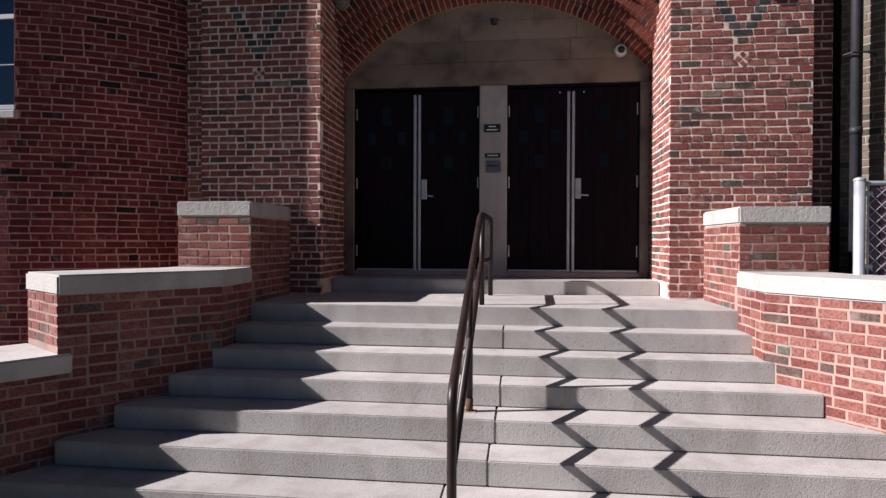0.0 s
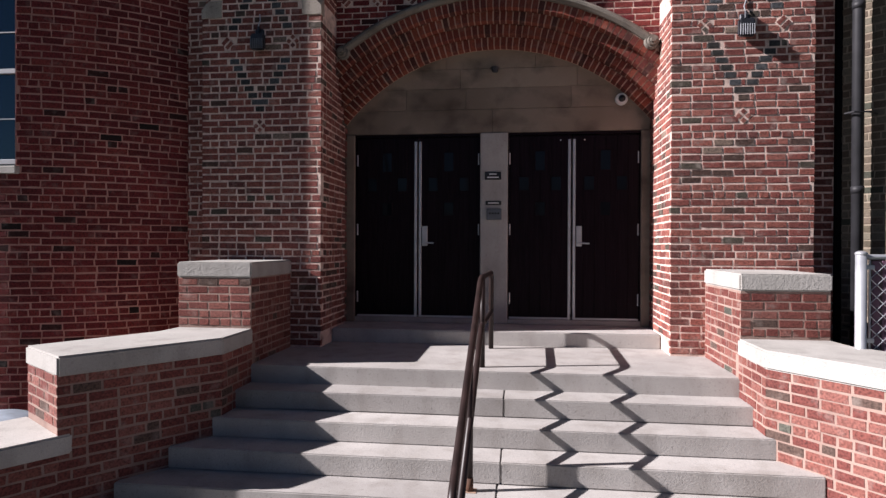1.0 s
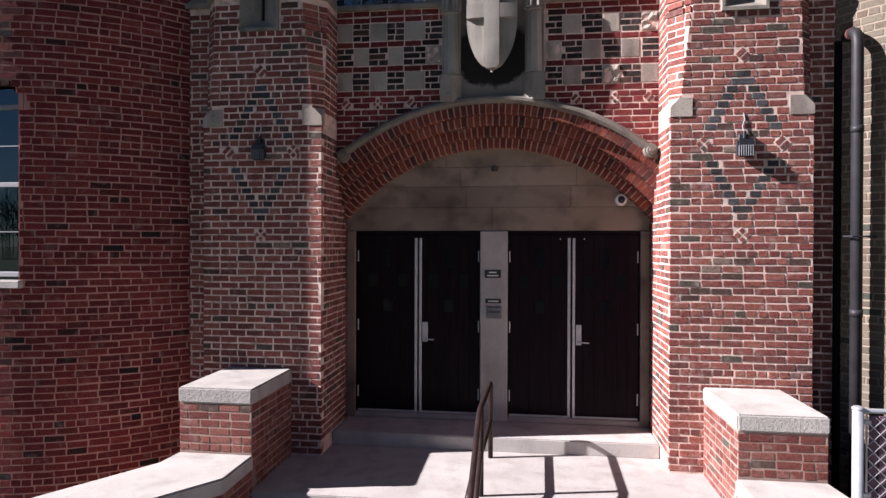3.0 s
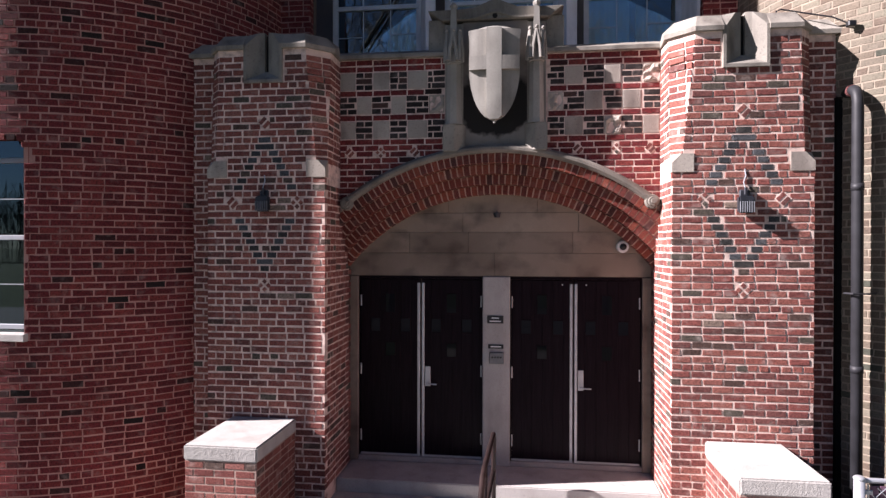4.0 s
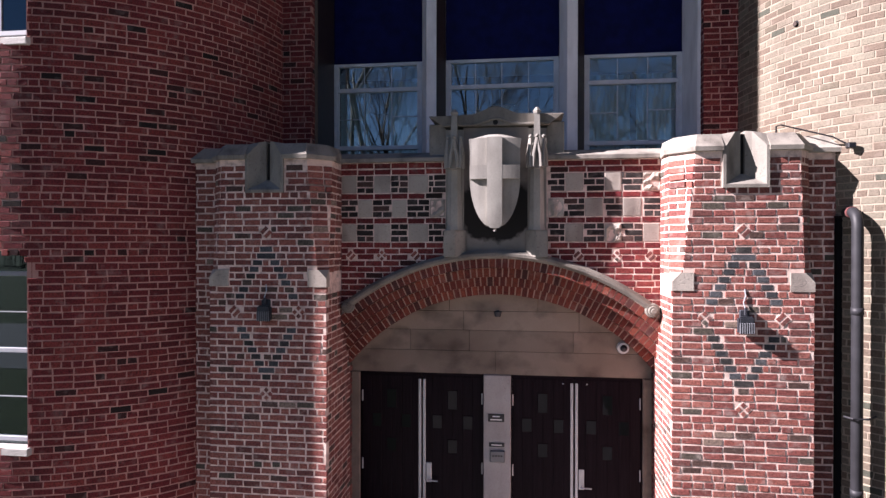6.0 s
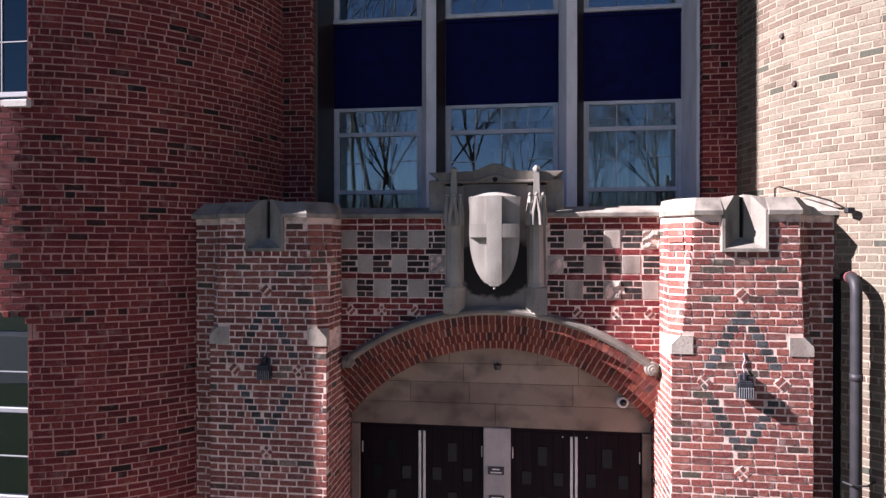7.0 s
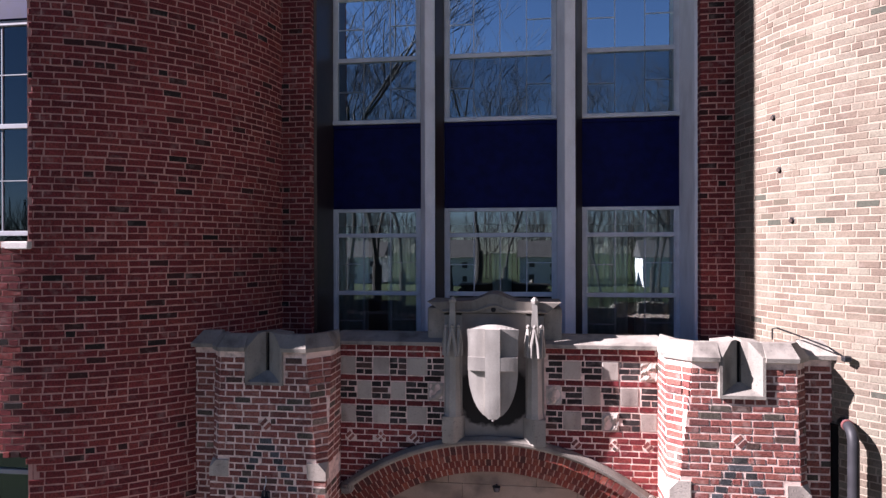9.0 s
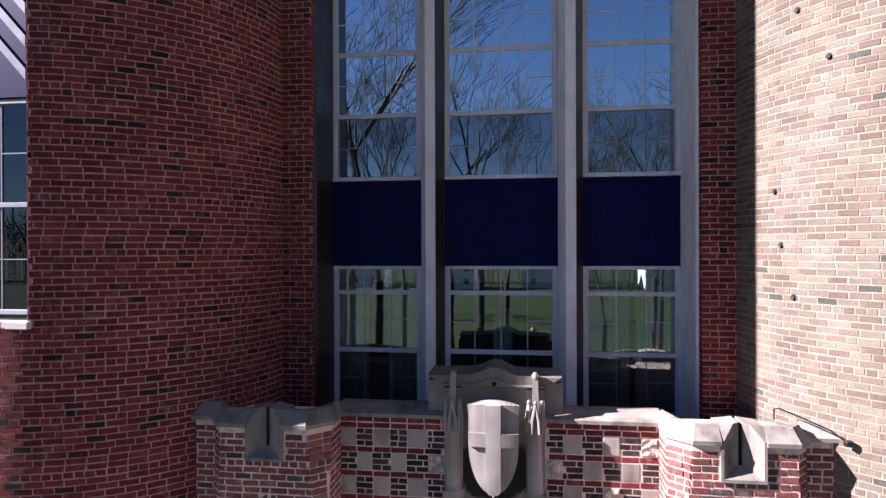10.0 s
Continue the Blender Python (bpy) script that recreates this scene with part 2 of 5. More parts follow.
def lawn_material():
    m, n, l, b = material("lawn", 0.9, 0, 0.2)
    where = n.new("ShaderNodeNewGeometry").outputs["Position"]
    tone = ramp(n, l, noise_node(n, l, 0.35, 6, where), [(0.3, (0.015, 0.027, 0.007)), (0.7, (0.026, 0.042, 0.010))])
    tone = mixed(n, l, 0.6, tone, ramp(n, l, noise_node(n, l, 30, 5, where), [(0.3, (0.6, 0.6, 0.6)), (0.7, (1.3, 1.3, 1.3))]), "MULTIPLY")
    l.new(tone, b.inputs["Base Color"])
    bumped(n, l, b, noise_node(n, l, 60, 6, where), 0.8, 0.03)
    return m


LAWN = lawn_material()


# ---- mesh helpers ----
def link(name, verts, faces, mats, parent=None, label="", indices=None, smooth=False):
    me = bpy.data.meshes.new(name)
    me.from_pydata(verts, [], faces)
    for mm in (mats if isinstance(mats, (list, tuple)) else [mats]):
        me.materials.append(mm)
    if indices is not None:
        me.polygons.foreach_set("material_index", indices)
    if smooth:
        me.polygons.foreach_set("use_smooth", [True] * len(me.polygons))
    me.update()
    ob = new(name, me)
    if parent is not None:
        ob.parent = parent
    if label:
        tagged(ob, label)
    return ob


def part(name, bm, mat, parent=None, label="", smooth=False):
    """Links a bmesh as one mesh object, under a thing or a part."""
    bmesh.ops.recalc_face_normals(bm, faces=bm.faces)
    me = bpy.data.meshes.new(name)
    bm.to_mesh(me)
    bm.free()
    for mm in (mat if isinstance(mat, (list, tuple)) else [mat]):
        me.materials.append(mm)
    if smooth:
        me.polygons.foreach_set("use_smooth", [True] * len(me.polygons))
    ob = new(name, me)
    if parent is not None:
        ob.parent = parent
    if label:
        tagged(ob, label)
    return ob


def thing(name, label, category, group="", kind="", at=(0, 0, 0)):
    ob = new(name)
    ob.location = at
    ob.empty_display_size = 0.1
    return tagged(ob, label, category, group, kind)


def add_box(bm, x0, x1, y0, y1, z0, z1, bevel=0.0, segments=1):
    made = bmesh.ops.create_cube(bm, size=1.0, matrix=Matrix.Translation(((x0 + x1) / 2, (y0 + y1) / 2, (z0 + z1) / 2)) @ Matrix.Diagonal((abs(x1 - x0), abs(y1 - y0), abs(z1 - z0), 1)))
    if bevel:
        edges = {e for v in made["verts"] for e in v.link_edges}
        bmesh.ops.bevel(bm, geom=list(edges), offset=bevel, segments=segments, affect="EDGES")
    return bm


def box(x0, x1, y0, y1, z0, z1, bevel=0.0, segments=1):
    return add_box(bmesh.new(), x0, x1, y0, y1, z0, z1, bevel, segments)


def prism(poly, z0, z1, bevel=0.0):
    """A plan polygon drawn up from z0 to z1."""
    bm = bmesh.new()
    low = [bm.verts.new((x, y, z0)) for x, y in poly]
    top = [bm.verts.new((x, y, z1)) for x, y in poly]
    bm.faces.new(low)
    bm.faces.new(top)
    k = len(poly)
    for i in range(k):
        bm.faces.new((low[i], low[(i + 1) % k], top[(i + 1) % k], top[i]))
    if bevel:
        bmesh.ops.bevel(bm, geom=list(bm.edges), offset=bevel, segments=2, affect="EDGES")
    return bm


def slab_profile(outline, y0, y1, bevel=0.0):
    """An outline in x and z drawn along y."""
    bm = bmesh.new()
    a = [bm.verts.new((x, y0, z)) for x, z in outline]
    c = [bm.verts.new((x, y1, z)) for x, z in outline]
    bm.faces.new(a)
    bm.faces.new(c)
    k = len(outline)
    for i in range(k):
        bm.faces.new((a[i], a[(i + 1) % k], c[(i + 1) % k], c[i]))
    if bevel:
        bmesh.ops.bevel(bm, geom=list(bm.edges), offset=bevel, segments=1, affect="EDGES")
    return bm


def tube(bm, pts, r, sides=12):
    """A round bar along points, with filled ends."""
    pts = [Vector(p) for p in pts]
    rings = []
    for i, p in enumerate(pts):
        d = (pts[min(i + 1, len(pts) - 1)] - pts[max(i - 1, 0)]).normalized()
        side = d.cross(Vector((0.93, 0.21, 0.3))).normalized()
        up = side.cross(d)
        rings.append([bm.verts.new(p + r * (math.cos(2 * math.pi * k / sides) * side + math.sin(2 * math.pi * k / sides) * up)) for k in range(sides)])
    for a, c in zip(rings, rings[1:]):
        for k in range(sides):
            bm.faces.new((a[k], a[(k + 1) % sides], c[(k + 1) % sides], c[k]))
    bm.faces.new(rings[0])
    bm.faces.new(rings[-1])
    return bm


# ---- bricks ----
COURSE, LONG, SHORT, BED = 0.0762, 0.208, 0.107, 0.019
BEV = 0.003


def brick_shape():
    x, z, i = 0.5, (COURSE - BED) / 2, BEV
    v = [(-x, 0.05, -z), (x, 0.05, -z), (x, 0.05, z), (-x, 0.05, z), (-x, i, -z), (x, i, -z), (x, i, z), (-x, i, z),
         (-x + 0.02, 0, -z + i), (x - 0.02, 0, -z + i), (x - 0.02, 0, z - i), (-x + 0.02, 0, z - i)]
    f = [(8, 9, 10, 11)] + [(4 + k, 4 + (k + 1) % 4, 8 + (k + 1) % 4, 8 + k) for k in range(4)] + [(k, (k + 1) % 4, 4 + (k + 1) % 4, 4 + k) for k in range(4)]
    return v, f


BRICK_MESH = {}
jit = random.Random(2)
for key in BRICK:
    BRICK_MESH[key] = []
    for k in range(6):
        vs, fs = brick_shape()
        me = bpy.data.meshes.new("brick")
        me.from_pydata([(x + jit.uniform(-0.015, 0.015), y + (jit.uniform(-0.001, 0.0015) if i > 3 else 0), z + jit.uniform(-0.003, 0.003)) for i, (x, y, z) in enumerate(vs)], [], fs)
        me.materials.append(BRICK[key][0])
        BRICK_MESH[key].append(me)
WAITING = []
HEADERS = {"pier": 0.05, "tower": 0.02, "weathered": 0.02, "cheek": 0.08, "arch": 0.0, "dark": 0.0, "blue": 0.0}
JOINT = {"pier": 0.0185, "tower": 0.0150, "weathered": 0.0140, "cheek": 0.0165, "arch": 0.018, "dark": 0.0185, "blue": 0.0185}


def flat(x0, y0, x1, y1):
    """A straight run of wall in plan; its face looks to the right of the way from the first point to the second."""
    d = Vector((x1 - x0, y1 - y0))
    size = d.length
    d.normalize()

    def at(u):
        return x0 + d.x * u, y0 + d.y * u, d.y, -d.x
    return at, size


def lay(parent, run, z0, z1, key="pier", holes=None, tint=None, inserts=None, near=None, seed=1, start=0.0, ends=(0.0, 0.0), proud=0.0040, headers=8, course=COURSE, lift=0.0):
    """Courses of bricks on a run of wall. holes(z): stretches left free. near(x, z): whether a brick is one to be picked out singly."""
    at, size = run
    rnd = random.Random(seed)
    k0, k1 = math.ceil((z0 - lift) / course - 0.01), math.floor((z1 - lift) / course + 0.01)
    joint = JOINT[key]
    tall = course - joint
    out = []
    for k in range(k0, k1):
        z = (k + 0.5) * course + lift
        cut = list(holes(z)) if holes else []
        for i0, i1, ikey in (inserts(z) if inserts else []):
            if not any(h0 < i1 and h1 > i0 for h0, h1 in cut):
                out.append((i0, i1, z, proud + 0.001, ikey, 0.0, tall))
                cut.append((i0 - 0.009, i1 + 0.009))
        cut.sort()
        u = -LONG * (0.5 * (k % 2) + rnd.uniform(0, 0.05)) - start
        row_headers = headers and k % headers == 1
        while u < size:
            w = SHORT if (row_headers or rnd.random() < HEADERS[key]) else LONG * rnd.uniform(0.97, 1.03)
            a, c = max(u, ends[0]), min(u + w - joint - 0.001, size - ends[1])
            u += w
            pieces = [(a, c)]
            for h0, h1 in cut:
                nxt = []
                for p0, p1 in pieces:
                    if h1 <= p0 or h0 >= p1:
                        nxt.append((p0, p1))
                    else:
                        if h0 > p0:
                            nxt.append((p0, h0 - 0.006))
                        if h1 < p1:
                            nxt.append((h1 + 0.006, p1))
                pieces = nxt
            for p0, p1 in pieces:
                if p1 - p0 > 0.028:
                    kind = tint((p0 + p1) / 2, z) if tint else None
                    out.append((p0, p1, z + rnd.uniform(-0.003, 0.003), proud + rnd.uniform(-0.0015, 0.002), kind or key, rnd.uniform(-0.006, 0.006), tall))
    WAITING.append((parent, at, out, near))


def lay_all():
    """Links the bricks: those picked out as objects on shared meshes, the others joined for each wall."""
    singles, joined = {}, {}
    for parent, at, out, near in WAITING:
        for p0, p1, z, proud, key, tip, tall in out:
            zz = tall / 2
            ax, ay, nx, ny = at(p0)
            cx, cy, mx, my = at(p1)
            px, py = (ax + cx) / 2, (ay + cy) / 2
            n0 = Vector((nx + mx, ny + my)).normalized()
            if near and near(px, z) and singles.get(parent.name, 0) < 300:
                singles[parent.name] = singles.get(parent.name, 0) + 1
                ob = new("brick", BRICK_MESH[key][singles[parent.name] * 7 % 6])
                along = Vector((cx - ax, cy - ay, 0))
                size = along.length
                along.normalize()
                back = Vector((-n0.x, -n0.y, 0))
                m = Matrix(((along.x, back.x, 0, px + n0.x * proud), (along.y, back.y, 0, py + n0.y * proud), (0, 0, 1, z), (0, 0, 0, 1)))
                ob.matrix_basis = m @ Matrix.Rotation(tip, 4, "Y") @ Matrix.Diagonal((size, 1, tall / (COURSE - BED), 1))
                ob.parent = parent
            else:
                verts, faces, idx, keys = joined.setdefault(parent, ([], [], [], []))
                if key not in keys:
                    keys.append(key)
                s = len(verts)
                for q, (bx, by, vx, vy) in ((0, (ax, ay, nx, ny)), (1, (cx, cy, mx, my))):
                    for off, inz, inu in ((-0.05, 0, 0), (proud - BEV, 0, 0), (proud, BEV, BEV)):
                        tx, ty = (cx - ax) / (p1 - p0), (cy - ay) / (p1 - p0)
                        sg = inu if q == 0 else -inu
                        for zs in (-zz + inz, zz - inz):
                            ju = sg + jit.uniform(-0.005, 0.005)
                            verts.append((bx + vx * off + tx * ju, by + vy * off + ty * ju, z + zs + jit.uniform(-0.004, 0.004)))
                a, c = s, s + 6
                new_faces = [(a + 4, c + 4, c + 5, a + 5), (a + 2, c + 2, c + 4, a + 4), (a + 5, c + 5, c + 3, a + 3), (a + 2, a + 4, a + 5, a + 3), (c + 4, c + 2, c + 3, c + 5),
                             (a + 0, c + 0, c + 2, a + 2), (a + 3, c + 3, c + 1, a + 1), (a + 0, a + 2, a + 3, a + 1), (c + 2, c + 0, c + 1, c + 3)]
                faces.extend(new_faces)
                idx.extend([keys.index(key)] * len(new_faces))
    for parent, (verts, faces, idx, keys) in joined.items():
        ob = link("brickwork", verts, faces, [BRICK[k][1] for k in keys], parent, "", idx)
        tagged(ob, kind="stuff")


# ---- ground ----
GROUND = -0.117
g = bmesh.new()
add_box(g, -900, 900, -900, 900, GROUND - 0.3, GROUND)
tagged(part("ground", g, LAWN), "green spring lawn running out to the street", "ground", kind="structure")
tagged(part("pavement", box(-3.2, 3.2, -11.9, 2.86, GROUND - 0.1, GROUND + 0.006, 0.01), PAVING), "pale concrete walk leading to the steps", "pavement", kind="structure")

FRONT, SPAN, DOORS, WALLTOP = 6.65, 7.23, 7.71, 6.66
IN, OUT = 1.86, 3.235
TC, TR = (5.575, 8.48), 2.57      # tower centre (mirrored) and radius

# ---- steps ----
stairs = thing("stairs", "worn pale concrete entrance steps with a wide landing", "stairs", kind="structure")
LANDING = 1.55
srnd = random.Random(4)


def stair_half(y):
    return 2.20 + 0.66 * max(0.0, 5.03 - y)


NOSINGS = [(5.60, 1.55), (5.28, 1.388), (4.96, 1.228), (4.65, 1.065), (4.305, 0.90), (3.975, 0.733), (3.66, 0.563), (3.345, 0.393), (3.03, 0.223), (2.715, 0.053)]
for i, (front, top) in enumerate(NOSINGS):
    rise = top - NOSINGS[i + 1][1] if i < 9 else top - GROUND
    back = 7.75 if i == 0 else NOSINGS[i - 1][0] + 0.12
    half = stair_half(front) + (0.06 if front > 5.0 else 0.0)
    cut = (-0.16, 0.19, -0.14, 0.185, 0.16, 0.124, -0.15, 0.13, -0.12, 0.15)[i]
    for a, c in ((-half, cut - 0.0015), (cut + 0.0015, half)):
        part("step", box(a, c, front, back, top - rise + 0.002 if i else top - 0.4, top + srnd.uniform(-0.002, 0.002), 0.008, 2), CONCRETE, stairs)
part("threshold", box(-IN + 0.005, IN - 0.005, 7.06, 7.9, LANDING - 0.01, 1.708, 0.012, 2), CONCRETE, stairs)

# ---- stair walls ----
for s, side in ((-1, "west"), (1, "east")):
    wall = thing("stair_wall_" + side, "red brick stair wall in three falling tiers under pale stone caps", "wall", kind="structure")

    def P(*pts):
        q = [(s * x, y) for x, y in pts]
        return q if s > 0 else q[::-1]
    e = 0.0
    PT = 2.365 if s < 0 else 2.297
    part("mortar_core", prism(P((2.20, 5.62), (2.92, 5.62), (2.92, 6.8), (2.20, 6.8)), GROUND, PT), CHEEK_MORTAR, wall)
    part("pier_cap", prism(P((2.188, 5.605), (2.935, 5.605), (2.935, 6.648), (2.188, 6.648)), PT, PT + 0.148, 0.014), CAPSTONE, wall, "pale rough-edged stone cap")
    part("mortar_core", prism(P((2.19, 5.03), (2.915, 4.035), (3.48, 4.43), (2.91, 5.30), (2.91, 5.7), (2.19, 5.7)), GROUND, 1.742), CHEEK_MORTAR, wall)
    part("wall_cap", prism(P((2.175, 5.025), (2.90, 4.015), (3.495, 4.42), (2.925, 5.305), (2.925, 5.618), (2.175, 5.618)), 1.742, 1.888, 0.014), CAPSTONE, wall, "pale stone cap turning outward")
    part("mortar_core", prism(P((2.90, 4.06), (3.85, 2.55), (4.40, 2.90), (3.46, 4.46)), GROUND, 1.185), CHEEK_MORTAR, wall)
    part("wall_cap", prism(P((2.845, 4.10), (3.84, 2.50), (4.43, 2.89), (3.52, 4.47)), 1.185, 1.325, 0.014), CAPSTONE, wall, "low pale stone cap")

    def run_of(x0, y0, x1, y1):
        return flat(s * x0, y0, s * x1, y1) if s < 0 else flat(s * x1, y1, s * x0, y0)
    # inner faces, front faces and end faces
    close = lambda x, z: True
    lay(wall, run_of(2.92, 5.62, 2.20, 5.62), 1.89, PT + 0.012, key="cheek", near=close, seed=11 + s)
    lay(wall, run_of(2.20, 5.62, 2.20, 6.65), 1.49, PT + 0.012, key="cheek", near=close, seed=13 + s, ends=(0.02, 0.02))
    lay(wall, run_of(2.19, 5.03, 2.19, 5.62), 1.14, 1.76, key="cheek", near=close, seed=15 + s)
    lay(wall, run_of(2.915, 4.035, 2.19, 5.03), 0.38, 1.76, key="cheek", near=close, seed=17 + s)
    lay(wall, run_of(3.48, 4.43, 2.915, 4.035), 1.3, 1.76, key="cheek", near=close, seed=19 + s)
    lay(wall, run_of(3.85, 2.55, 2.90, 4.06), -0.05, 1.225, key="cheek", near=None, seed=21 + s)
    lay(wall, run_of(2.92, 5.7, 2.92, 6.7), 1.0, PT, key="cheek", near=None, seed=23 + s)

# ---- buttresses ----
LOZ = (2.56, 4.93)


def lozenge(u_mid):
    """Dark headers, one course above the other, along a tall lozenge."""
    def rows_of(z):
        w = 0.41 * (1 - abs(z - LOZ[1]) / 0.74)
        if w < -0.02 or abs(z - LOZ[1]) < 0.165:
            return []
        if w < 0.07:
            return [(u_mid - 0.05 - w, u_mid + 0.05 + w, "blue")]
        return [(u_mid - w - 0.052, u_mid - w + 0.052, "blue"), (u_mid + w - 0.052, u_mid + w + 0.052, "blue")]
    return rows_of


def ornament(parent, x, z, r, bars):
    """A small lozenge of pale mortar with brick pieces set on the slant."""
    bm = bmesh.new()
    made = bmesh.ops.create_cube(bm, size=1.0, matrix=pose(x, FRONT_Y + 0.014, z, 0, 45, 0) @ Matrix.Diagonal((r * 1.4, 0.034, r * 1.4, 1)))
    part("lozenge_bed", bm, MORTAR, parent)
    q = r * 0.36
    cells = ((-q, -q), (-q, q), (q, -q), (q, q)) if bars == 4 else ((-q, 0), (q, 0))
    for a, c in cells:
        bm = bmesh.new()
        m = pose(x, FRONT_Y + 0.004, z, 0, 45, 0) @ Matrix.Translation((a, 0, c))
        size = (q * 1.3, 0.02, q * 1.3 if bars == 4 else q * 3.0, 1)
        bmesh.ops.create_cube(bm, size=1.0, matrix=m @ Matrix.Diagonal(size))
        part("lozenge_tile", bm, BRICK["pier"][0], parent)


def diamond_hole(u_mid, zc, r):
    def cut(z):
        d = r - abs(z - zc)
        return [(u_mid - d, u_mid + d)] if d > 0.01 else []
    return cut


for s, side in ((-1, "west"), (1, "east")):
    but = thing("buttress_" + side, "brick entrance buttress with chamfered top and a dark brick lozenge", "buttress", kind="structure")

    def P(*pts):
        q = [(s * x, y) for x, y in pts]
        return q if s > 0 else q[::-1]
    ZT = WALLTOP
    part("mortar_core", prism(P((IN, FRONT), (OUT, FRONT), (OUT, 7.6), (IN, 7.6)), GROUND, 5.25), MORTAR, but)
    # chamfered upper stage, growing wider towards its head
    bm = bmesh.new()
    lowp = P((1.86, 6.72), (1.95, FRONT), (3.145, FRONT), (3.235, 6.72), (3.235, 7.6), (1.86, 7.6))
    topp = P((1.86, 6.88), (2.09, FRONT), (3.10, FRONT), (3.235, 6.80), (3.235, 7.6), (1.86, 7.6))
    va = [bm.verts.new((x, y, 5.25)) for x, y in lowp]
    vb = [bm.verts.new((x + (a - x) * 0.73, y + (c - y) * 0.73, 6.28)) for (x, y), (a, c) in zip(lowp, topp)]
    bm.faces.new(va)
    bm.faces.new(vb)
    for i in range(6):
        bm.faces.new((va[i], va[(i + 1) % 6], vb[(i + 1) % 6], vb[i]))
    part("mortar_core", bm, MORTAR, but)
    part("mortar_core", prism(P((1.86, 6.87), (2.08, FRONT), (2.36, FRONT), (2.36, 7.6), (1.86, 7.6)), 6.28, ZT), MORTAR, but)
    part("mortar_core", prism(P((2.79, FRONT), (3.11, FRONT), (3.235, 6.79), (3.235, 7.6), (2.79, 7.6)), 6.28, ZT), MORTAR, but)
    part("mortar_core", prism(P((2.36, 7.03), (2.79, 7.03), (2.79, 7.6), (2.36, 7.6)), 6.28, ZT), MORTAR, but)
    # stones where the square foot turns into the chamfered head
    for xa, xc, inner in ((1.853, 2.07, True), (3.01, 3.242, False)):
        bm = bmesh.new()
        e0 = xa if inner else xc
        e1 = xc if inner else xa
        k = 1 if inner else -1
        low = [(e0, FRONT - 0.012, 5.215), (e1, FRONT - 0.012, 5.215), (e1, FRONT + 0.1, 5.215), (e0, FRONT + 0.1, 5.215)]
        top = [(e0 + k * 0.09, FRONT - 0.012, 5.405), (e1, FRONT - 0.012, 5.405), (e1, FRONT + 0.1, 5.405), (e0, FRONT + 0.1, 5.405), (e0, FRONT + 0.075, 5.405)]
        mid = [(e0, FRONT - 0.012, 5.31)]
        v = [bm.verts.new((s * x, y, z)) for x, y, z in low + top + mid]
        for f in ((0, 1, 2, 3), (4, 5, 6, 7, 8), (0, 1, 5, 4, 9), (1, 2, 6, 5), (2, 3, 7, 6), (3, 0, 9, 8, 7), (9, 4, 8)):
            bm.faces.new([v[i] for i in f])
        part("stop_stone", bm, CHEQUER, but, "pale stone chamfer stop")

    def run_of(x0, y0, x1, y1):
        return flat(s * x0, y0, s * x1, y1) if s > 0 else flat(s * x1, y1, s * x0, y0)
    width = OUT - IN
    mid = LOZ[0] - IN if s > 0 else OUT - LOZ[0]
    FRONT_Y = FRONT
    orn = [(mid, 4.0, 4), (mid - 0.38, LOZ[1], 4 if s > 0 else 2), (mid + 0.38, LOZ[1], 2 if s > 0 else 4), (mid, 5.83, 2)]
    for um, zc, bars in orn:
        x = s * (IN + um) if s > 0 else -OUT + um
        ornament(but, x, zc, 0.088, bars)

    def holes(z, orn=orn):
        out = []
        for um, zc, bars in orn:
            out += diamond_hole(um, zc, 0.088)(z)
        if 5.21 < z < 5.41:
            out += [(-0.1, 0.212), (width - 0.23, width + 0.1)] if s > 0 else [(-0.1, 0.23), (width - 0.212, width + 0.1)]
        if z >= 5.25:
            w = 0.09 + 0.14 * (z - 5.4) / 1.25
            v = 0.09 + 0.045 * (z - 5.4) / 1.25
            a, c = (w, v) if s > 0 else (v, w)
            out += [(-0.1, a), (width - c, width + 0.1)]
        if z > 6.27:
            out += [(mid - 0.228, mid + 0.228)]
        return out
    close = lambda x, z: 3.2 < z < 5.3
    lay(but, run_of(IN, FRONT, OUT, FRONT), 1.55, 6.655, holes=holes, inserts=lozenge(mid), near=close, seed=31 + s, ends=(-0.006, -0.006), lift=0.036)
    # inner side, down to the doors
    inner = flat(s * IN, 7.71, s * IN, FRONT) if s > 0 else flat(s * IN, FRONT, s * IN, 7.71)
    lay(but, inner, 1.71, 5.21, seed=35 + s, near=None, ends=(0.008, 0.065) if s > 0 else (0.065, 0.008), lift=0.036)
    # chamfer faces of the head, and its sides
    for zq in range(16):
        za = 5.3694 + zq * COURSE
        f = min(1.0, max(0.0, (za - 5.25) / 1.41))
        a = Vector((1.95 + 0.14 * f, FRONT))
        c = Vector((1.86, 6.72 + 0.16 * f))
        ch = flat(s * c.x, c.y, s * a.x, a.y) if s > 0 else flat(s * a.x, a.y, s * c.x, c.y)
        if za + COURSE < 6.67:
            lay(but, ch, za, za + COURSE + 0.004, seed=50 + zq, near=None, start=0.11 * (zq % 2), lift=0.036)
            sd = flat(s * IN, SPAN, s * IN, c.y + 0.01) if s > 0 else flat(s * IN, c.y + 0.01, s * IN, SPAN)
            lay(but, sd, za, za + COURSE + 0.004, seed=70 + zq, near=None, start=0.11 * (zq % 2), lift=0.036)
            a2, c2 = Vector((3.145 - 0.045 * f, FRONT)), Vector((3.235, 6.72 + 0.08 * f))
            ch2 = flat(s * a2.x, a2.y, s * c2.x, c2.y) if s > 0 else flat(s * c2.x, c2.y, s * a2.x, a2.y)
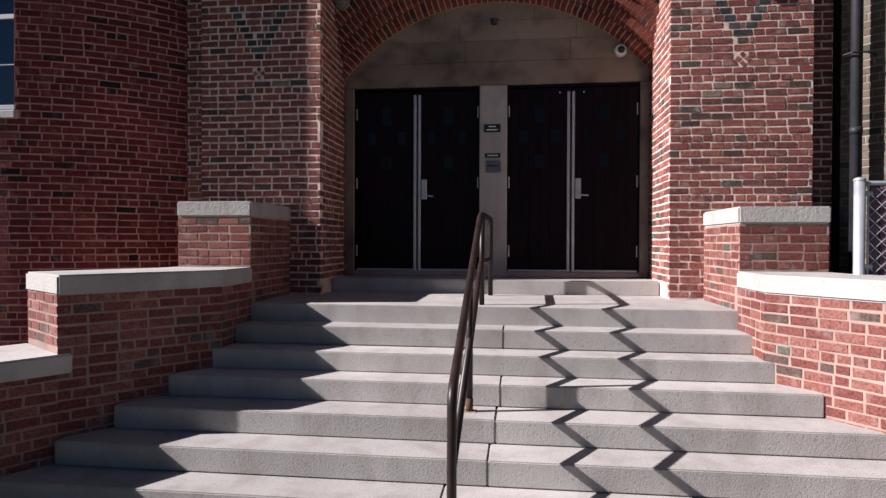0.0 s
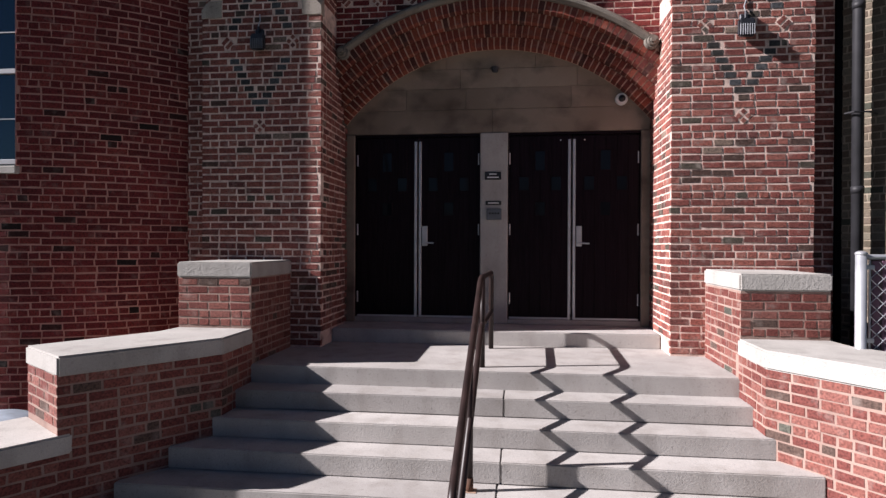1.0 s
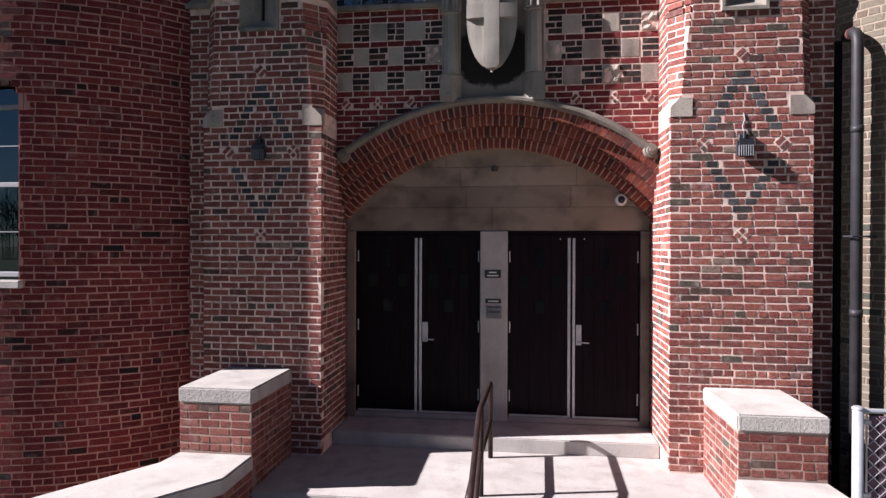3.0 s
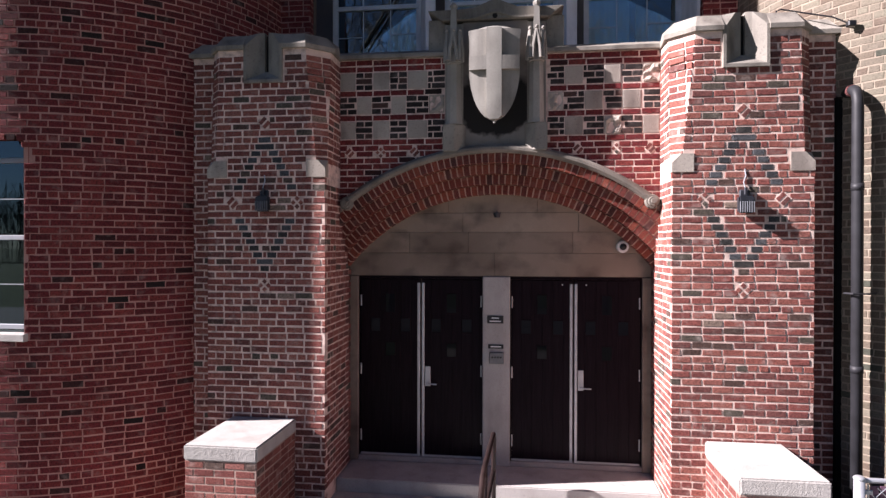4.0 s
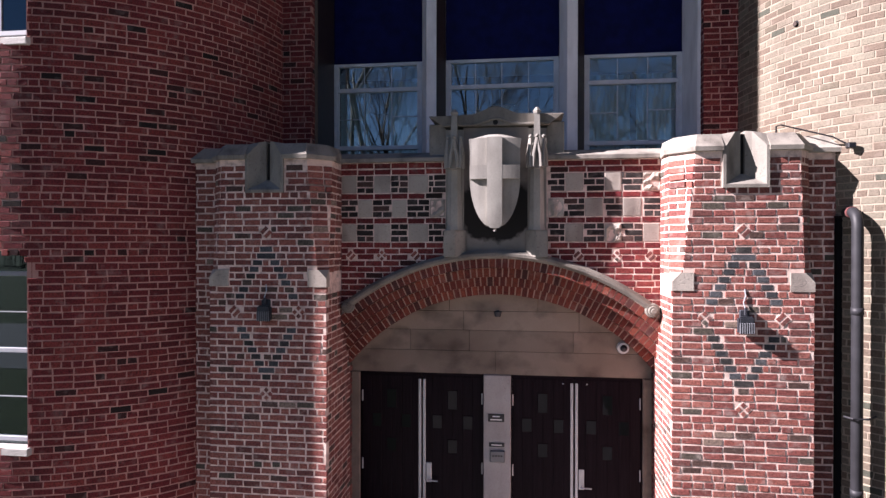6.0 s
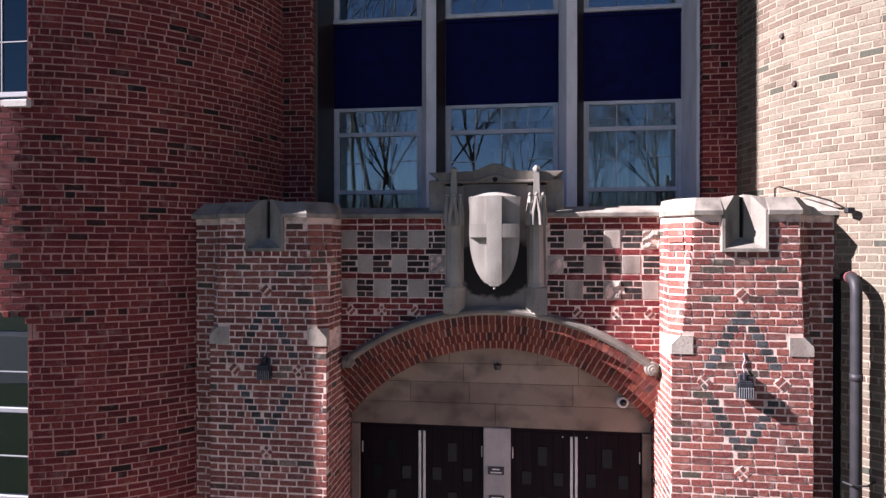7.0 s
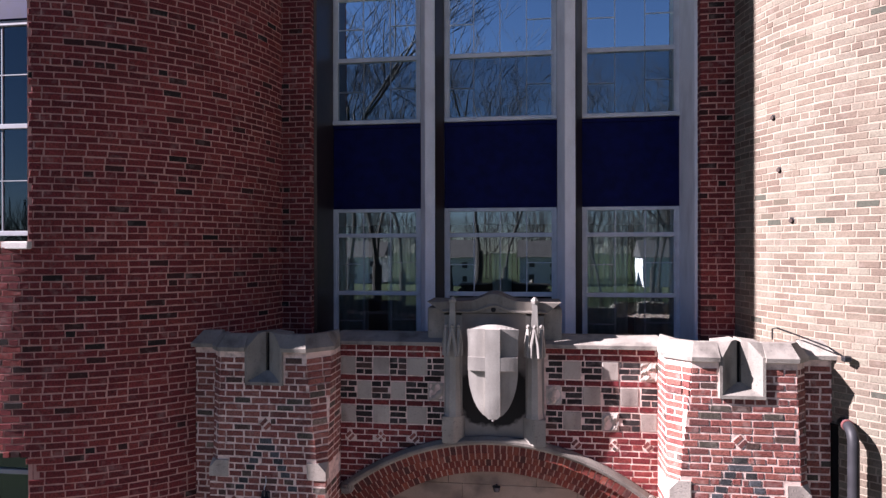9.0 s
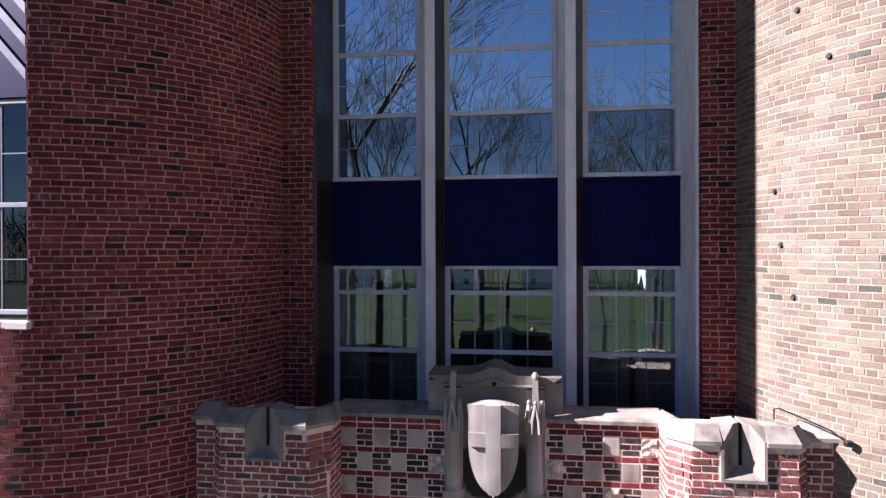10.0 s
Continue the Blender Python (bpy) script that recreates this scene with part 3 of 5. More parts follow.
            lay(but, ch2, za, za + COURSE + 0.004, seed=90 + zq, near=None, lift=0.036)
    # outer shoulder against the tower
    part("mortar_core", prism(P((3.2, 6.9), (3.9, 6.9), (3.9, 7.6), (3.2, 7.6)), GROUND, WALLTOP), MORTAR, but)
    lay(but, run_of(OUT, 6.9, 3.72, 6.9), 1.0, 6.655, seed=37 + s, near=None, ends=(0.0, 0.0), lift=0.036)

# ---- spandrel and arch ----
AC, AR = 2.70, 2.38          # arch centre height, inner radius
spandrel = thing("wall_spandrel", "brick wall over the entrance arch with a stone and brick chequer", "wall", kind="structure")


def arch_x(r, z):
    return math.sqrt(max(0.0, r * r - (z - AC) ** 2)) if z > AC else r


outline = [(-IN, 6.67), (IN, 6.67)]
top_r = AR + 0.45
a0 = math.asin(IN / top_r)
arc = [(top_r * math.sin(a0 - 2 * a0 * i / 40), AC + top_r * math.cos(a0 - 2 * a0 * i / 40)) for i in range(41)]
part("mortar_core", slab_profile(outline + arc, SPAN, 8.0), MORTAR, spandrel)

SPAN_COURSE, SPAN_LIFT = 0.0727, -0.0217
CH_ROWS = [(z - 0.107, z + 0.107) for z in (6.412, 6.121, 5.830)]
CELLS_W = [-1.86, -1.659, -1.465, -1.244, -1.046, -0.788, -0.585]
CELLS_E = [0.595, 0.79, 1.013, 1.234, 1.435, 1.659, 1.86]
STONE_CELLS = []
BROKEN = ((0, 5, True), (2, 3, True), (1, 5, False), (1, 0, True))


def broken_face(x0, x1, z0, z1, n=9):
    """A stone whose face has split off, left lumpy."""
    bm = bmesh.new()
    grid = []
    for i in range(n):
        row = []
        for k in range(n):
            x, z = x0 + (x1 - x0) * i / (n - 1), z0 + (z1 - z0) * k / (n - 1)
            rim = i in (0, n - 1) or k in (0, n - 1)
            deep = 0.0 if rim else 0.035 * noise.noise(Vector((x * 14, 3.1, z * 14))) + 0.012 * noise.noise(Vector((x * 45, 1.7, z * 45)))
            row.append(bm.verts.new((x, SPAN - 0.006 + deep, z)))
        grid.append(row)
    for i in range(n - 1):
        for k in range(n - 1):
            bm.faces.new((grid[i][k], grid[i + 1][k], grid[i + 1][k + 1], grid[i][k + 1]))
    edge = [grid[i][0] for i in range(n)] + [grid[n - 1][k] for k in range(1, n)] + [grid[i][n - 1] for i in range(n - 2, -1, -1)] + [grid[0][k] for k in range(n - 2, 0, -1)]
    back = [bm.verts.new((v.co.x, SPAN + 0.05, v.co.z)) for v in edge]
    for i in range(len(edge)):
        j = (i + 1) % len(edge)
        bm.faces.new((edge[i], edge[j], back[j], back[i]))
    return bm


crnd = random.Random(8)
for r, (za, zb) in enumerate(CH_ROWS):
    for cells, flip in ((CELLS_W, (0, 1, 0)), (CELLS_E, (1, 0, 1))):
        for i in range(6):
            if (i + flip[r]) % 2 == 0:
                STONE_CELLS.append((cells[i] + 0.008, cells[i + 1] - 0.008, za, zb))
                if (r, i, cells[0] > 0) in BROKEN:
                    part("chequer_stone", broken_face(cells[i] + 0.010, cells[i + 1] - 0.010, za + 0.003, zb - 0.003), CHEQUER, spandrel, "chequer stone with a broken rough face")
                    continue
                part("chequer_stone", box(cells[i] + 0.010, cells[i + 1] - 0.010, SPAN - 0.005 + crnd.uniform(-0.002, 0.002), SPAN + 0.05, za + 0.003, zb - 0.003, 0.006), CHEQUER, spandrel)


def span_holes(z):
    out = []
    for a, c, za, zb in STONE_CELLS:
        if za < z < zb:
            out.append((a + IN, c + IN))
    x = arch_x(AR + 0.45 + 0.06, z)
    if z < AC + AR + 0.51:
        out.append((IN - x, IN + x))
    out.append((IN - 0.585, IN + 0.595))
    for xo in (-1.74, -1.36, -0.95, 0.95, 1.38, 1.75):
        out += diamond_hole(IN + xo, 5.56, 0.075)(z)
    return out


def span_tint(u, z):
    for za, zb in CH_ROWS:
        if za < z < zb:
            return "dark"
    return None


FRONT_Y = SPAN
for xo, bars in ((-1.74, 2), (-1.36, 4), (-0.95, 2), (0.95, 2), (1.38, 4), (1.75, 2)):
    ornament(spandrel, xo, 5.56, 0.075, bars)
lay(spandrel, flat(-IN, SPAN, IN, SPAN), 4.8, 6.68, key="tower", holes=span_holes, tint=span_tint, near=lambda x, z: True, seed=41, headers=0, course=SPAN_COURSE, lift=SPAN_LIFT)

arch = thing("entrance_arch", "brick arch of four stepped rings under a stone hood", "arch", kind="structure")
vm = bpy.data.meshes.new("voussoir")
bmv = box(-0.5, 0.5, 0, 0.14, -0.5, 0.5)
bmv.to_mesh(vm)
bmv.free()
vm.materials.append(BRICK["arch"][0])
vr = random.Random(6)
for i in range(4):
    r0 = AR + 0.1125 * i
    yf = SPAN - 0.02 + (3 - i) * 0.115
    a1 = math.asin(min(0.999, (IN + 0.0) / (r0)))
    pts = 48
    low = [((r0 + 0.007) * math.sin(-a1 + 2 * a1 * k / pts), AC + (r0 + 0.007) * math.cos(-a1 + 2 * a1 * k / pts)) for k in range(pts + 1)]
    up = [((r0 + 0.1125) * math.sin(-a1 + 2 * a1 * k / pts), AC + (r0 + 0.1125) * math.cos(-a1 + 2 * a1 * k / pts)) for k in range(pts + 1)]
    bm = bmesh.new()
    fa = [[bm.verts.new((x, y, z)) for x, z in ring] for y in (yf - 0.0015, 7.8) for ring in (low, up)]
    for k in range(pts):
        bm.faces.new((fa[0][k], fa[0][k + 1], fa[1][k + 1], fa[1][k]))
        bm.faces.new((fa[0][k], fa[0][k + 1], fa[2][k + 1], fa[2][k]))
        bm.faces.new((fa[1][k], fa[1][k + 1], fa[3][k + 1], fa[3][k]))
    part("mortar_core", bm, ARCH_MORTAR, arch)
    rm = r0 + 0.056
    count = int(2 * a1 * rm / 0.0745)
    for k in range(count):
        a = -a1 + 2 * a1 * (k + 0.5) / count
        ob = new("voussoir", vm)
        ob.matrix_basis = pose(rm * math.sin(a), yf + vr.uniform(-0.010, -0.005), AC + rm * math.cos(a), 0, math.degrees(a), 0) @ Matrix.Diagonal((0.060 + vr.uniform(-0.005, 0.004), 1, 0.106 + vr.uniform(-0.005, 0.004), 1))
        ob.parent = arch
# stone hood with scrolled ends
HR0, HR1 = AR + 0.45, AR + 0.545
pts = 56
a1 = math.asin(1.80 / HR1)
prof = [(HR0, SPAN - 0.02), (HR0, SPAN - 0.062), (HR0 + 0.03, SPAN - 0.092), (HR0 + 0.06, SPAN - 0.092), (HR1, SPAN - 0.045), (HR1, SPAN + 0.02)]
bm = bmesh.new()
rings = []
for k in range(pts + 1):
    a = -a1 + 2 * a1 * k / pts
    rings.append([bm.verts.new((r * math.sin(a), y, AC + r * math.cos(a))) for r, y in prof])
for p, q in zip(rings, rings[1:]):
    for k in range(len(prof) - 1):
        bm.faces.new((p[k], p[k + 1], q[k + 1], q[k]))
bm.faces.new(rings[0])
bm.faces.new(rings[-1])
part("hood_mould", bm, HOOD, arch, "weathered stone hood mould")
for s in (-1, 1):
    bm = bmesh.new()
    for k in range(3):
        r = 0.085 - 0.027 * k
        bmesh.ops.create_cone(bm, cap_ends=True, segments=20, radius1=r, radius2=r * 0.86, depth=0.05, matrix=pose(s * 1.765, SPAN - 0.06 - 0.035 * k, 4.95, 90, 0, 0))
    part("hood_scroll", bm, HOOD, arch, "carved stone scroll")

# ---- tympanum, jambs and doors ----
portal = thing("wall_portal", "stained limestone tympanum and jambs round the doors", "wall", kind="structure")
prnd = random.Random(3)
rows = [(4.07, 4.36, (-1.95, -0.02, 1.95)), (4.36, 4.62, (-1.95, -1.1, -0.35, 0.93, 1.95)), (4.62, 4.86, (-1.95, -0.42, 1.0, 1.95)), (4.86, 5.2, (-1.95, -0.6, 0.5, 1.95))]
for za, zb, xs in rows:
    for a, c in zip(xs, xs[1:]):
        part("ashlar_block", box(a + 0.0015, c - 0.0015, DOORS + prnd.uniform(0, 0.004), DOORS + 0.3, za + 0.0015, zb - 0.0015, 0.002), TYMPANUM, portal)
for a, c in ((-1.93, -1.757), (1.757, 1.93)):
    part("jamb", box(a, c, DOORS - 0.02, DOORS + 0.3, 1.71, 4.067, 0.01), TYMPANUM, portal)
part("centre_post", box(-0.17, 0.17, DOORS - 0.02, DOORS + 0.3, 1.71, 4.067, 0.01), CONCRETE, portal)
tagged(part("wall_behind_portal", box(-3.0, 3.0, DOORS + 0.302, DOORS + 0.5, GROUND, 5.6), MORTAR), "plain masonry behind the doors", "wall", kind="structure")


def door(x0, x1, hinge_left, lever):
    d = thing("door", "dark brown steel entrance door, closed, with bright metal edges", "door", "entrance doors")
    y, z0, z1 = DOORS + 0.05, 1.775, 4.03
    part("leaf", box(x0 + 0.004, x1 - 0.004, y, y + 0.045, z0 + 0.02, z1, 0.003), DOOR_PAINT, d)
    w = (x1 - x0) / 6
    for k in range(6):
        part("plank", box(x0 + 0.006 + k * w, x0 + (k + 1) * w - 0.002, y - 0.004, y + 0.002, z0 + 0.03, z1 - 0.012, 0.002), DOOR_PAINT, d)
    for dx, zc, hz in ((0, 3.72, 0.115), (-0.195, 3.44, 0.08), (0.195, 3.44, 0.08), (0, 3.13, 0.08)):
        xm = (x0 + x1) / 2 + dx
        lite = part("small_window", box(xm - 0.067, xm + 0.067, y - 0.008, y, zc - hz - 0.012, zc + hz + 0.012, 0.003), DOOR_PAINT, d, "small dark framed window in the door")
        part("pane", box(xm - 0.056, xm + 0.056, y - 0.0095, y - 0.006, zc - hz, zc + hz), DOOR_GLASS, lite)
    edge = x1 - 0.045 if hinge_left else x0 + 0.008
    part("edge_strip", box(edge, edge + 0.034, y - 0.014, y + 0.004, z0 + 0.0, z1 - 0.05, 0.003), ALUMINIUM, d, "bright aluminium meeting strip")
    part("door_sweep", box(x0 + 0.01, x1 - 0.01, y - 0.012, y + 0.01, z0 + 0.0, z0 + 0.022, 0.002), ALUMINIUM, d, "bright aluminium sweep")
    hx = x0 + 0.012 if hinge_left else x1 - 0.012
    for hz in (z0 + 0.25, z0 + 1.1, z1 - 0.28):
        bm = tube(bmesh.new(), [(hx, y - 0.012, hz - 0.07), (hx, y - 0.012, hz + 0.07)], 0.009, 8)
        part("hinge", bm, ALUMINIUM, d)
    if x0 > 0:
        cx = x1 - 0.135 if hinge_left else x0 + 0.15
        part("door_contact", box(cx - 0.007, cx + 0.007, y - 0.012, y - 0.003, 3.962, 3.978, 0.002), WHITE, d, "tiny white contact")
    if lever:
        lx = x0 + 0.085
        plate = part("lock_plate", box(lx - 0.035, lx + 0.035, y - 0.02, y, 2.67, 2.92, 0.006), ALUMINIUM, d, "brushed metal lock plate")
        bm = tube(bmesh.new(), [(lx, y - 0.015, 2.71), (lx, y - 0.065, 2.71), (lx + 0.03, y - 0.07, 2.71), (lx + 0.12, y - 0.065, 2.705)], 0.010, 8)
        part("lever", bm, ALUMINIUM, plate)
    return d


for a, c, hl, lv in ((-1.745, -0.957, True, False), (-0.953, -0.18, False, True), (0.18, 0.945, True, False), (0.949, 1.745, False, True)):
    door(a, c, hl, lv)
for a, c in ((-1.757, -0.17), (0.17, 1.757)):
    f = thing("door_frame", "dark painted steel frame of a double door", "door frame", "door frames", kind="structure")
    part("head", box(a, c, DOORS + 0.02, DOORS + 0.15, 4.035, 4.066), DOOR_PAINT, f)
    part("stile", box(a, a + 0.011, DOORS + 0.02, DOORS + 0.15, 1.72, 4.035), DOOR_PAINT, f)
    part("stile", box(c - 0.011, c, DOORS + 0.02, DOORS + 0.15, 1.72, 4.035), DOOR_PAINT, f)
    part("sill_plate", box(a, c, DOORS - 0.005, DOORS + 0.2, 1.712, 1.772, 0.006), CONCRETE, f)

# ---- towers ----
TOP = 22.0
WINX = 0.605                # half width of the tower windows, about the tower's axis
for s, side in ((-1, "west"), (1, "east")):
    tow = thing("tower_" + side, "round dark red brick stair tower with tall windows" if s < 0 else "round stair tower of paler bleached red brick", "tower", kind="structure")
    cx, cy = s * TC[0], TC[1]

    def ring_at(a, cx=cx, s=s):
        return cx - s * TR * math.sin(a), cy - TR * math.cos(a)

    # angle 0 looks forward, growing towards the entrance
    levels = [(3.50, 5.62), (7.91, 14.2)]
    wa = math.asin(WINX / TR)
    steps = [-1.7 + (1.7 - wa) * i / 12 for i in range(13)] + [wa + (1.75 - wa) * i / 26 for i in range(27)]
    bm = bmesh.new()
    zs = [GROUND, 3.50, 5.62, 7.91, TOP]
    grid = [[bm.verts.new((*ring_at(a), z)) for z in zs] for a in steps]
    for i in range(len(steps) - 1):
        for k in range(4):
            if i == 12:
                continue
            bm.faces.new((grid[i][k], grid[i + 1][k], grid[i + 1][k + 1], grid[i][k + 1]))
    for k in (0, 2):
        cols2 = [[bm.verts.new((*ring_at(-wa + 2 * wa * j / 8), z)) for z in zs[k:k + 2]] for j in range(9)]
        for p, q in zip(cols2, cols2[1:]):
            bm.faces.new((p[0], q[0], q[1], p[1]))
    part("mortar_core", bm, TOWER_MORTAR if s < 0 else SUNLIT_MORTAR, tow)

    def tower_run(a0, a1):
        size = (a1 - a0) * TR
        if s < 0:
            def at(u, ring_at=ring_at, cx=cx):
                a = a0 + u / TR
                x, y = ring_at(a)
                return x, y, (x - cx) / TR, (y - cy) / TR
        else:
            def at(u, ring_at=ring_at, cx=cx):
                a = a1 - u / TR
                x, y = ring_at(a)
                return x, y, (x - cx) / TR, (y - cy) / TR
        return at, size
    a_far, a_near = -0.75, 1.62
    run = tower_run(a_far, a_near)
    u_win = (-a_far) * TR if s < 0 else (a_near) * TR

    def tower_holes(z):
        w = WINX + 0.004
        out = []
        if 3.42 < z < 5.62 or 7.82 < z:
            if 5.36 < z < 5.62:
                w = WINX * math.sqrt(max(0, 1 - ((z - 5.36) / 0.26) ** 2)) + 0.11
            if 3.42 < z < 3.52 or 7.82 < z < 7.92:
                w = WINX + 0.04
            wu = TR * math.asin(min(1, w / TR))
            out.append((u_win - wu, u_win + wu))
        return out
    close = lambda x, z: 6.4 < z < 10.5 and abs(x) < 3.75 or (7.3 < z < 9.0)
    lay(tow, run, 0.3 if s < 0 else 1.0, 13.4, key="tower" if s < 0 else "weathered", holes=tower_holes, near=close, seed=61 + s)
    # windows with frames and sills
    yw = cy - TR * math.cos(wa)
    for z0, z1, rails in ((3.50, 5.62, (3.56, 4.53, 5.37)), (7.91, 14.2, (8.0, 9.18, 10.32, 11.5))):
        win = thing("window_" + side, "pale metal framed tower window reflecting the sky", "window", kind="structure")
        part("window_sill", box(cx - WINX - 0.04, cx + WINX + 0.04, yw - 0.05, yw + 0.3, z0 - 0.085, z0 - 0.002, 0.008), CAPSTONE, win, "pale stone sill")
        for k in (-1, 1):
            part("reveal", box(cx + k * (WINX - 0.004), cx + k * (WINX + 0.05), yw + 0.012, yw + 0.3, z0, z1), BRICK["tower"][0], win)
            part("window_frame", box(cx + k * (WINX - 0.06), cx + k * (WINX - 0.006), yw + 0.10, yw + 0.16, z0, z1), TOWER_FRAME, win)
        for r in rails:
            part("rail", box(cx - WINX + 0.06, cx + WINX - 0.06, yw + 0.09, yw + 0.15, r - 0.026, r + 0.026, 0.004), TOWER_FRAME, win)
        part("pane", box(cx - WINX + 0.06, cx + WINX - 0.06, yw + 0.12, yw + 0.128, z0, z1), TOWER_GLASS, win)
        bars = ((8.58, 9.75), (8.0, 10.3)) if z1 > 10 else ((4.02, 4.95), (3.56, 5.4))
        for bz in bars[0]:
            part("glazing_bar", box(cx - WINX + 0.06, cx + WINX - 0.06, yw + 0.104, yw + 0.119, bz - 0.005, bz + 0.005), TOWER_FRAME, win)
        for bx in ((-WINX / 3, WINX / 3) if z1 > 10 else ()):
            part("glazing_bar", box(cx + bx - 0.005, cx + bx + 0.005, yw + 0.104, yw + 0.119, bars[1][0], bars[1][1]), TOWER_FRAME, win)
        if z1 > 10:
            lat = part("lattice_panel", box(cx - WINX + 0.055, cx + WINX - 0.055, yw + 0.075, yw + 0.115, 10.36, 12.6), PANEL_PAINT, win, "navy panel under a pale diagonal lattice")
            x_lo, x_hi = cx - WINX + 0.06, cx + WINX - 0.06
            for d in (-1, 1):
                for k in range(-3, 8):
                    zc = 10.36 + k * 0.36
                    bm = bmesh.new()
                    wz = 0.06 if d < 0 else 0.035
                    a, c = (x_lo, zc), (x_hi, zc - d * -1 * (x_hi - x_lo) * 1.1)
                    lo_z, hi_z = min(a[1], c[1]), max(a[1], c[1])
                    if lo_z < 10.37 or hi_z > 12.55:
                        bm.free()
                        continue
                    q = [(a[0], a[1] - wz), (c[0], c[1] - wz), (c[0], c[1] + wz), (a[0], a[1] + wz)]
                    f0 = [bm.verts.new((x, yw + 0.06 + 0.004 * d, z)) for x, z in q]
                    f1 = [bm.verts.new((x, yw + 0.074, z)) for x, z in q]
                    bm.faces.new(f0)
                    for e in range(4):
                        bm.faces.new((f0[e], f0[(e + 1) % 4], f1[(e + 1) % 4], f1[e]))
                    part("lattice_bar", bm, LATTICE, lat)
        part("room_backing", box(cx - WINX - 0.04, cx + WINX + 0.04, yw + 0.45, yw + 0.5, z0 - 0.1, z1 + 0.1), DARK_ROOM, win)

# ---- iron stubs in the tower ----
for a, z in ((1.058, 11.28), (0.923, 10.68), (1.178, 9.32), (1.144, 8.71), (1.08, 8.13)):
    stub = thing("iron_stub", "small rusted iron stub in the tower brickwork", "iron stub", "tower stubs", at=(TC[0] - TR * math.sin(a), TC[1] - TR * math.cos(a), z))
    part("stub", tube(bmesh.new(), [(0.02 * math.sin(a), 0.03 * math.cos(a), 0), (-0.03 * math.sin(a), -0.035 * math.cos(a), -0.004)], 0.022, 10), RUST, stub)
    # black collar, the hole's shade put into its colour
    part("hole_rim", tube(bmesh.new(), [(0.02 * math.sin(a), 0.03 * math.cos(a), 0), (-0.008 * math.sin(a), -0.009 * math.cos(a), 0)], 0.034, 10), HOLLOW_SHADE, stub, "dark chipped hole")

# ---- window bay ----
WIN = 9.12
bay = thing("wall_window_bay", "tall stone mullioned window bay between brick pilasters", "wall", kind="structure")
for s in (-1, 1):
    part("mortar_core", prism([(s * 2.6, 8.25), (s * 3.3, 8.25), (s * 3.3, 9.6), (s * 2.6, 9.6)][::s], 5.0, TOP), TOWER_MORTAR, bay)
    r = flat(2.6, 8.25, 3.1, 8.25) if s > 0 else flat(-3.1, 8.25, -2.6, 8.25)
    lay(bay, r, 6.3, 13.6, key="tower", near=lambda x, z: 7.0 < z < 11, seed=81 + s, ends=(-0.006, 0) if s > 0 else (0, -0.006))
    r = flat(2.6, 8.40, 2.6, 8.25) if s > 0 else flat(-2.6, 8.25, -2.6, 8.40)
    lay(bay, r, 6.3, 13.6, key="tower", near=None, seed=83 + s, ends=(0, 0.05) if s > 0 else (0.05, 0))
    part("stone_jamb", prism([(s * 2.597, 8.38), (s * 2.62, 9.5), (s * 2.535, 9.5), (s * 2.535, 9.05), (s * 2.565, 8.42)][::s], 6.2, TOP), PALE if s > 0 else SHADE_BROWN, bay, "" if s > 0 else "dark bronze clad jamb")
    part("stone_mullion", prism([(s * 0.83, 9.3), (s * 0.83, 9.05), (s * 0.92, 8.79), (s * 1.07, 8.79), (s * 1.175, 9.05), (s * 1.175, 9.3)][::-s], 6.2, TOP, 0.006), PALE, bay)
# Thin plates colouring the mullions' shaded east sides dark.
for xa, xb in ((-0.916, -0.826), (1.074, 1.179)):
    part("bronze_trim", prism([(xa, 8.785), (xb, 9.05), (xb, 9.07), (xa - 0.012, 8.80)], 6.27, TOP), SHADE_BROWN, bay, "dark bronze plate along the stone")
part("head_stone", box(-2.6, 2.6, 8.9, 9.5, 12.62, TOP), STONE, bay)
tagged(part("roof_ledge", box(-3.2, 3.2, 7.4, 9.3, 6.1, 6.25), PAVING), "flat roof ledge over the entrance", "roof", kind="structure")


